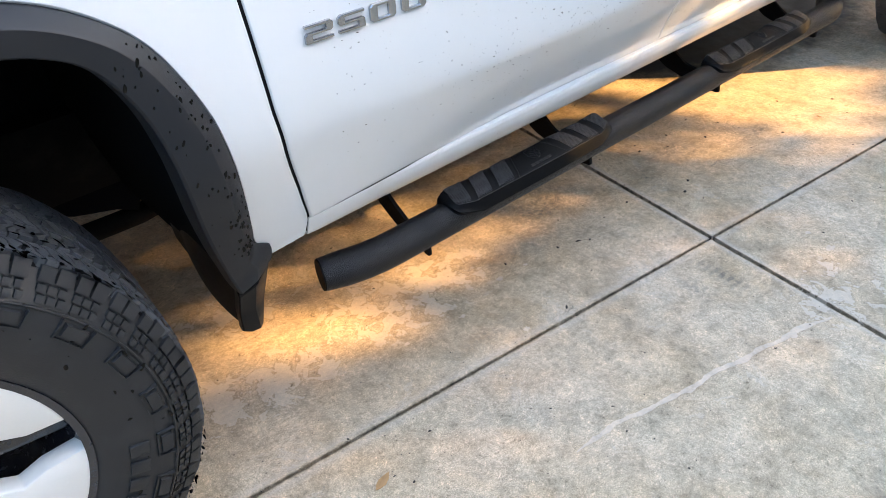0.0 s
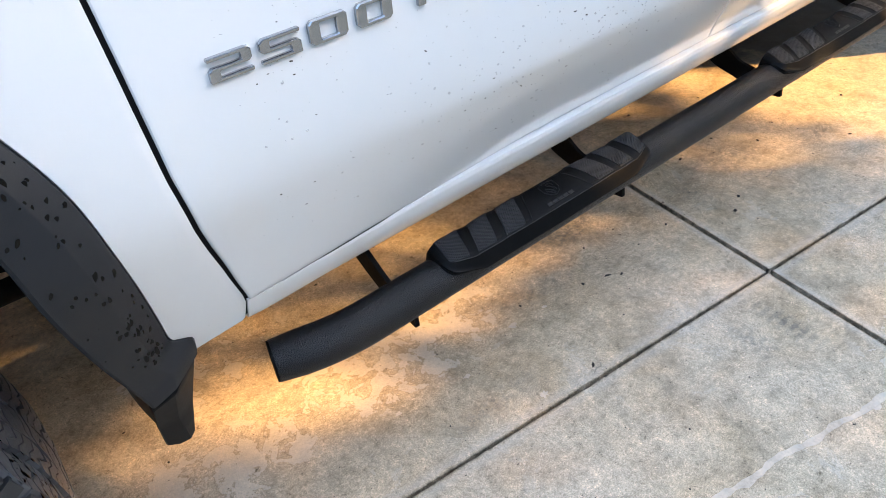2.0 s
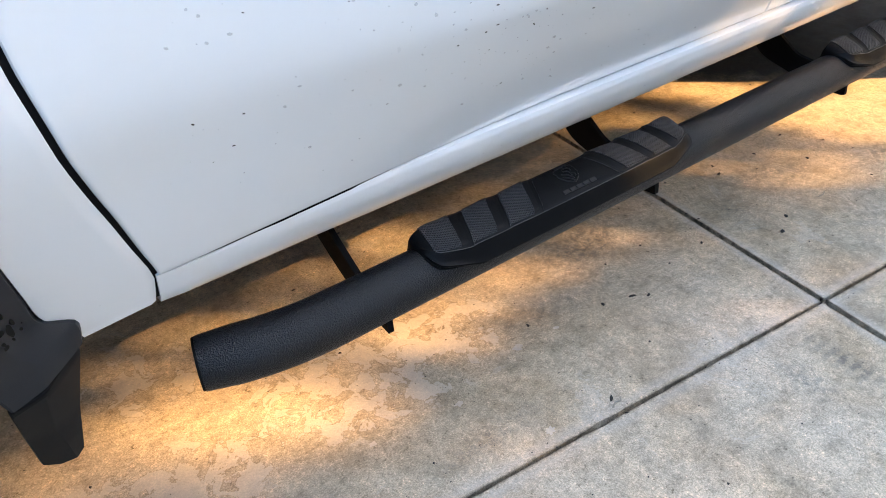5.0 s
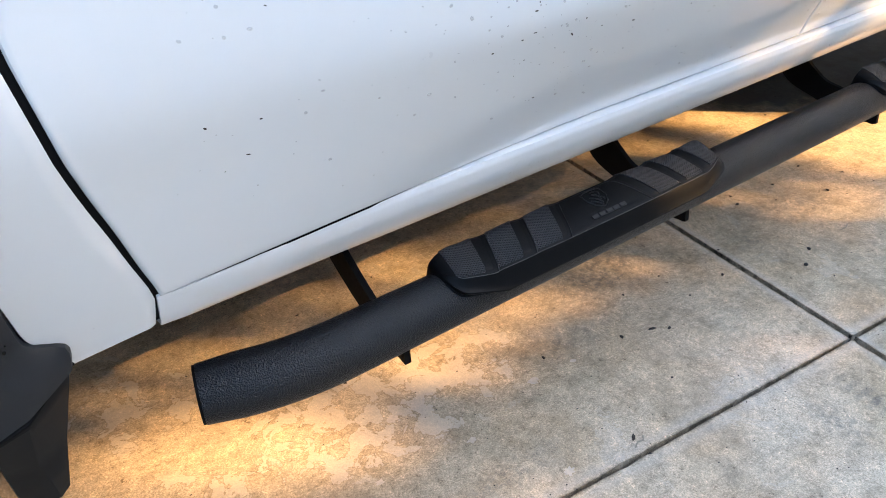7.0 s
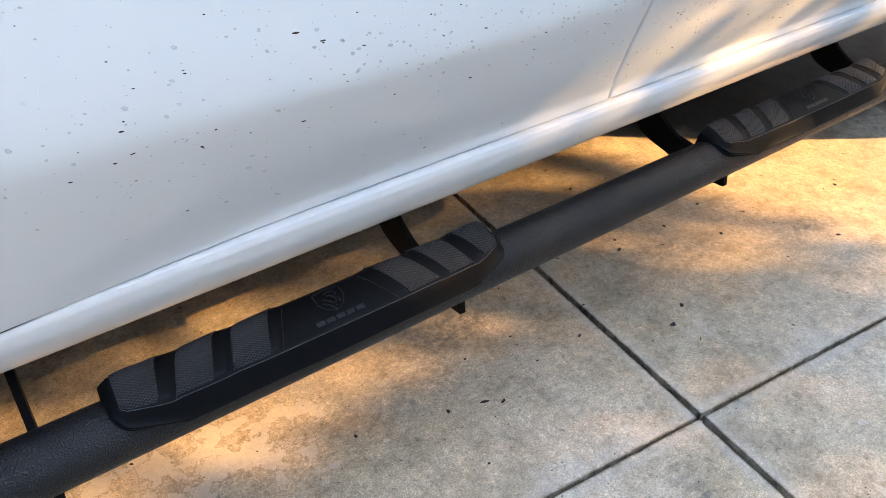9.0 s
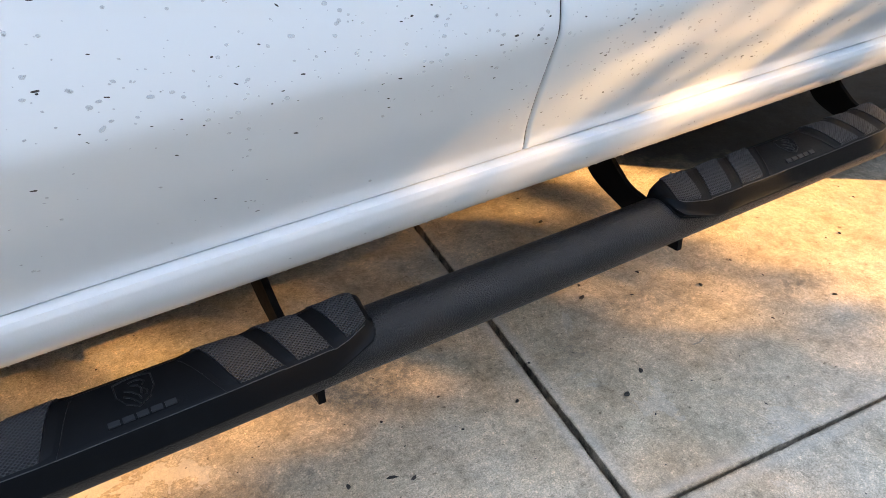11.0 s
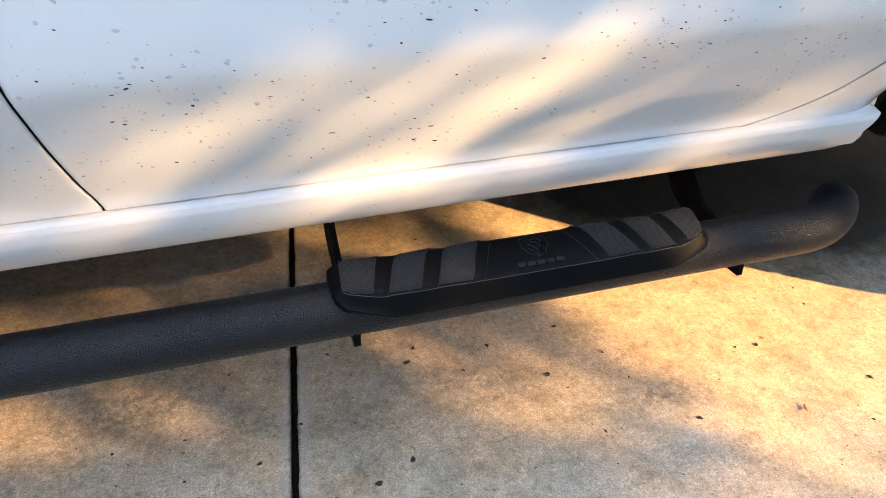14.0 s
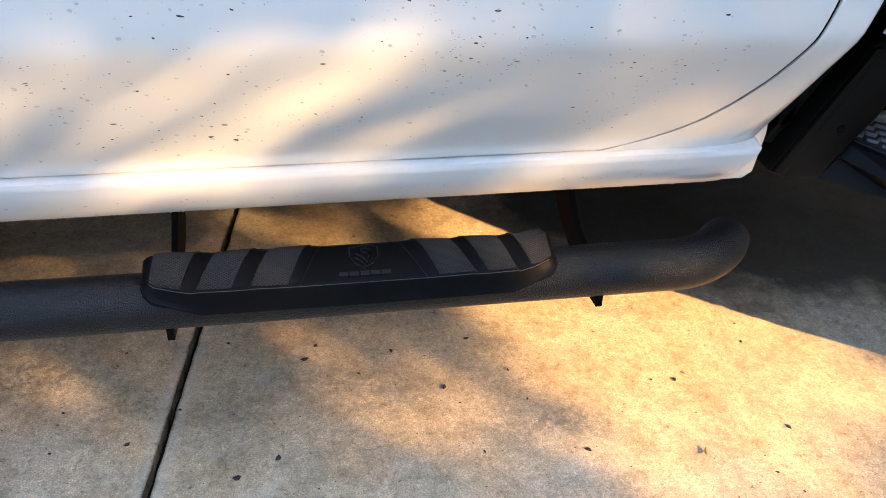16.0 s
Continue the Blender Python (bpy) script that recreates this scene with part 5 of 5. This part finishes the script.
def litter():
    dry_leaf(-0.367, -0.147, 20, 0.026)
    dry_leaf(1.90, 0.02, 70, 0.010)
    for x, y, a, l, w in ((1.187, 0.333, 10, 0.0075, 0.004), (1.135, 0.100, 60, 0.0060, 0.0045), (1.067, 0.067, 10, 0.0065, 0.005), (1.684, 0.053, 150, 0.006, 0.0035),
                          (2.092, 0.058, 120, 0.006, 0.0035), (1.450, 0.231, 70, 0.006, 0.0038), (1.21, 0.37, 60, 0.005, 0.003), (1.30, 0.62, 20, 0.007, 0.004),
                          (0.34, -0.045, 40, 0.008, 0.003), (1.36, 0.34, 110, 0.005, 0.003), (1.52, 0.36, 0, 0.006, 0.003), (0.88, 0.16, 30, 0.005, 0.003),
                          (0.60, 0.13, 160, 0.009, 0.003), (0.63, 0.11, 20, 0.006, 0.003), (0.53, 0.15, 80, 0.005, 0.0035), (0.36, 0.20, 80, 0.0045, 0.003), (1.92, 0.20, 80, 0.005, 0.003)):
        seed(x, y, a, l, w)
    rnd = random.Random(11)
    for _ in range(70):
        seed(rnd.uniform(-0.6, 2.4), rnd.uniform(-0.6, 0.75), rnd.uniform(0, 180), rnd.uniform(0.002, 0.0042), rnd.uniform(0.0014, 0.0026))
    twig([(0.325, -0.062), (0.338, -0.056), (0.349, -0.060), (0.356, -0.052)])
    twig([(1.28, 0.10), (1.30, 0.098), (1.315, 0.103)])
    rnd = random.Random(5)
    specks = bmesh.new()
    for _ in range(900):
        x, y = rnd.uniform(-0.9, 2.6), rnd.uniform(-0.9, 1.0)
        r = rnd.uniform(0.0006, 0.0016)
        a = rnd.uniform(0, 6.28)
        q = [specks.verts.new((x + r * (1.6 * math.cos(a + k * 1.57)), y + r * math.sin(a + k * 1.57), 0.0004)) for k in range(4)]
        top = specks.verts.new((x, y, 0.0004 + r * 0.7))
        for k in range(4):
            specks.faces.new((q[k], q[(k + 1) % 4], top))
    single("grit", specks, SEED, "fine dark grit scattered over the concrete", "grit", kind="stuff", smooth=False)


def bead(bm, p, r, squash, long, tilt=0.0, wide=1.0):
    """A small uneven dome on an upright skin."""
    prev = None
    c, s_ = math.cos(tilt), math.sin(tilt)
    for rad, h in ((1.0, 0.0), (0.75, 0.62), (0.35, 0.93)):
        ring = []
        for k in range(8):
            a = k * math.pi / 4
            lump = 1 + 0.35 * noise.noise(Vector((p.x * 700 + math.cos(a), p.z * 700 + math.sin(a), 0)))
            u, w = r * rad * wide * lump * math.cos(a), r * rad * long * lump * math.sin(a)
            ring.append(bm.verts.new(p + Vector((u * c - w * s_, -h * r * squash, u * s_ + w * c))))
        if prev:
            for k in range(8):
                bm.faces.new((prev[k], prev[(k + 1) % 8], ring[(k + 1) % 8], ring[k]))
        prev = ring
    bm.faces.new(prev)


def spatter():
    """Water drops and dirt specks on the doors, and drops along the lower edge of the sill."""
    rnd = random.Random(23)
    water, dust = bmesh.new(), bmesh.new()
    for _ in range(17000):
        x = rnd.uniform(-0.30, 1.76)
        z = 0.60 + 0.55 * rnd.random() ** 0.7
        wet = 0.12 + 0.88 * min(1.0, max(0.0, (x + 0.1) / 0.9))
        clump = 0.45 + 1.1 * noise.noise(Vector((x * 5, z * 7, 0)))
        if rnd.random() > wet * clump + 0.04 or (x > 1.58 and z < 0.60 + (x - 1.58)):
            continue
        if abs(x - at(MID_SEAM, z)) < 0.008 or x < at(FRONT_SEAM, z) + 0.01:
            continue
        p = skin(x, z) + Vector((0, 0.0002, 0))
        tilt = rnd.gauss(-0.25, 0.25)
        if rnd.random() < 0.72:
            r = 0.0006 + 0.0015 * rnd.random() ** 3
            bead(water, p, r, 0.60, 1.0, tilt, rnd.uniform(1.0, 1.8))
        else:
            r = 0.0005 + 0.0012 * rnd.random() ** 3
            bead(dust, p, r, 0.25, 0.8, tilt, rnd.uniform(1.0, 3.0))
    for _ in range(420):
        x = 0.1 + 1.66 * rnd.random() ** 0.8
        q = rnd.random() ** 2.2
        p = Vector((x, 0.074 - 0.021 * q, 0.509 + 0.032 * q))
        bead(water, p, rnd.uniform(0.0006, 0.0015), 0.6, 1.2, rnd.gauss(0.5, 0.3))
    for b, n_, m_, lab, cat in ((water, "water_drops", DROP, "clear water drops beaded on the white doors", "water drops"), (dust, "dirt_specks", SEED, "dark dirt specks on the white doors", "dirt specks")):
        bmesh.ops.recalc_face_normals(b, faces=b.faces)
        ob = single(n_, b, m_, lab, cat, kind="stuff")
        ob.matrix_world = RAKE


def wet_marks():
    """Dark water marks on the flare."""
    rnd = random.Random(8)
    bm = bmesh.new()
    out_, in_ = finer(ARCH, 8), finer(ARCH_IN, 8)
    sect = [(0.0, 0.005), (0.02, -0.005), (0.10, -0.012), (0.36, -0.0310), (0.375, -0.0318), (0.39, -0.0322), (0.70, -0.0310), (0.94, -0.0290)]
    for _ in range(95):
        k = 20 + int(52 * rnd.random() ** 1.3)
        s = rnd.choice((rnd.uniform(0.08, 0.9), rnd.uniform(0.08, 0.45)))
        (ax, az), (bx, bz) = out_[k], in_[k]
        base = body_y(ax, max(az, 0.56))
        off = float(np.interp(s, [a for a, _ in sect], [b for _, b in sect]))
        p = Vector((ax + (bx - ax) * s, base * (1 - s) + base * 0.8 * s + off - 0.0003, az + (bz - az) * s))
        r = rnd.uniform(0.0009, 0.0037) * rnd.random() ** 0.4
        bead(bm, p, r, 0.10, rnd.choice((1.2, 1.6, 2.2)), rnd.uniform(-0.6, 0.2))
    bmesh.ops.recalc_face_normals(bm, faces=bm.faces)
    ob = single("water_marks", bm, SPOT, "dark wet spots on the grey plastic flare", "water marks", kind="stuff")
    ob.matrix_world = RAKE


# ---------------------------------------------------------------- the unseen tree added to shade the driveway and shape the sun patches
# gaps of the crown, given by where their light falls on level ground: x, y, half length, half width, turn
# and the share of the sun that comes through
OPENINGS = [(-0.23, 0.342, 0.29, 0.125, -24, 0.98), (0.20, 0.345, 0.44, 0.075, -2, 0.62), (-0.06, 0.56, 0.24, 0.130, 2, 0.22), (0.25, 0.605, 0.42, 0.065, 0, 0.34), (-0.36, 0.90, 0.16, 0.05, 20, 0.40),
            (2.02, 0.22, 0.40, 0.34, -12, 1.0), (1.70, 0.47, 0.16, 0.17, 0, 0.90), (1.47, 0.15, 0.27, 0.060, -16, 0.74), (1.36, 0.32, 0.20, 0.07, -10, 0.34), (1.90, -0.12, 0.26, 0.10, 0, 0.70),
            (1.64, 0.77, 0.17, 0.11, 0, 0.95), (1.25, 0.79, 0.20, 0.07, 0, 0.14), (0.80, 0.44, 0.12, 0.05, 0, 0.26),
            (-0.600, 1.235, 0.12, 0.090, 108, 0.21), (-0.160, 1.200, 0.17, 0.125, 134, 0.27), (-0.26, 1.10, 0.34, 0.07, 0, 0.06), (-0.14, 0.985, 0.36, 0.050, 0, 0.045), (-0.38, 1.235, 0.30, 0.09, 0, 0.11), (-0.74, 1.13, 0.09, 0.035, 105, 0.20), (0.34, 1.20, 0.10, 0.09, 0, 0.25)]
THICK = 4.2                                            # how many leaves a sunbeam meets where the crown is closed


def openness(x, y):
    """The share of the sun that reaches level ground at x, y."""
    best = 0.015
    for cx, cy, a, b, turn, strength in OPENINGS:
        c, s = math.cos(radians(turn)), math.sin(radians(turn))
        dx, dy = x - cx, y - cy
        u, v = (dx * c + dy * s), (-dx * s + dy * c)
        d = math.sqrt((u / a) ** 2 + (v / b) ** 2) + 0.22 * noise.noise(Vector((x * 7, y * 7, 3)))
        edge = min(1.0, max(0.0, (1.35 - d) / 0.70))
        best = max(best, strength * edge * edge * (3 - 2 * edge))
    return best


def shade_tree():
    tree = thing("shade_tree", "broad green tree, unseen, added to shade the driveway", "tree")
    rows = [(11.6, -6.9, -0.03), (11.6, -6.9, 0.9), (11.5, -6.9, 1.9), (11.4, -6.8, 2.9), (11.3, -6.8, 3.6)]
    part("trunk", tube(rows, lambda i: 0.22 - 0.035 * i, 14), BARK, tree)
    rnd = random.Random(3)
    for k in range(6):
        a = k * 1.05
        e = Vector((11.3 + 0.9 * math.cos(a), -6.8 + 0.8 * math.sin(a), 3.7 + 0.3 * math.sin(3 * a)))
        part("limb", tube([(11.4, -6.85, 2.6 + 0.1 * k), Vector((11.4, -6.85, 3.0)).lerp(e, 0.5) + Vector((0, 0, 0.15)), e], lambda i: 0.06 - 0.018 * i, 8), BARK, tree)
    verts, faces = [], []
    k1 = SUN_WAY / -SUN_WAY.z
    for n_leaf in range(71000):
        h = rnd.uniform(2.9, 4.4)
        gx, gy = rnd.uniform(-4.2, 4.4), rnd.uniform(-2.0, 6.4)
        if n_leaf >= 58000:                            # extra leaves that keep sun off the nose of the truck
            gx, gy = rnd.uniform(-3.3, -0.80), rnd.uniform(0.75, 2.2)
        if n_leaf >= 66000:                            # and off the ground under the bed
            gx, gy = rnd.uniform(2.25, 3.6), rnd.uniform(0.45, 1.35)
        if ((gx - 0.2) / 4.0) ** 2 + ((gy - 2.2) / 4.0) ** 2 + 0.15 * noise.noise(Vector((gx, gy, h))) > 1:
            continue
        if rnd.random() > -math.log(openness(gx, gy)) / THICK:
            continue
        p = Vector((gx, gy, 0)) - k1 * h
        s = rnd.uniform(0.032, 0.052)
        m = Euler((rnd.uniform(-0.9, 0.9), rnd.uniform(-0.9, 0.9), rnd.uniform(0, 6.28))).to_matrix()
        i = len(verts)
        for q in ((-s * 1.5, 0, 0), (0, s * 0.7, s * 0.12), (s * 1.5, 0, -s * 0.2), (0, -s * 0.7, s * 0.12)):
            verts.append(p + m @ Vector(q))
        faces += [(i, i + 1, i + 2), (i, i + 2, i + 3)]
    me = bpy.data.meshes.new("crown")
    me.from_pydata(verts, [], faces)
    me.materials.append(FOLIAGE)
    crown = new("crown", me)
    crown.parent = tree
    tagged(crown, "many small green leaves with gaps", kind="stuff")


# ---------------------------------------------------------------- unseen plain walls added round the yard to cut low sky light
def yard_walls():
    # taller stretch, added out of view to darken the truck's side
    single("wall_house", box(-7.2, 4.0, -5.75, -5.5, -0.03, 4.9, 0.01), WALL, "unseen tall grey-blue wall added to block low sky light", "wall", kind="structure")
    for name, x0, x1, y0, y1 in (("wall_south", 4.0, 10.0, -5.7, -5.5), ("wall_north", -7.2, 10.0, 3.0, 3.2), ("wall_west", -7.4, -7.2, -5.7, 3.2), ("wall_east", 10.0, 10.2, -5.7, 3.2)):
        single(name, box(x0, x1, y0, y1, -0.03, 2.85, 0.01), WALL, "unseen plain grey-blue wall added to close off low sky light", "wall", kind="structure")


# ---------------------------------------------------------------- build
yard_walls()
truck()
side_step()
spatter()
wet_marks()
litter()
shade_tree()
ground_sheet()
drive = driveway()
ribbon("mortar_line", [(-0.014, -0.379, 0.0003), (0.12, -0.386, 0.0003), (0.25, -0.415, 0.0003), (0.434, -0.453, 0.0003), (0.62, -0.49, 0.0003), (0.807, -0.539, 0.0003)], 0.017, 0.0012, PATCH, drive)
for i, (x, y, r) in enumerate(((0.035, 0.245, 0.012), (0.225, 0.215, 0.010), (0.30, 0.165, 0.011), (0.115, 0.12, 0.008), (-0.06, 0.14, 0.007), (0.28, 0.255, 0.006), (0.40, 0.16, 0.006), (0.67, -0.51, 0.012), (1.13, -0.32, 0.010), (1.10, -0.40, 0.016), (-0.47, 0.62, 0.012), (0.20, -0.03, 0.010))):
    part("lime_spot", blob(x, y, r, 1.7 * i, 0.0006), PATCH, drive, smooth=False)
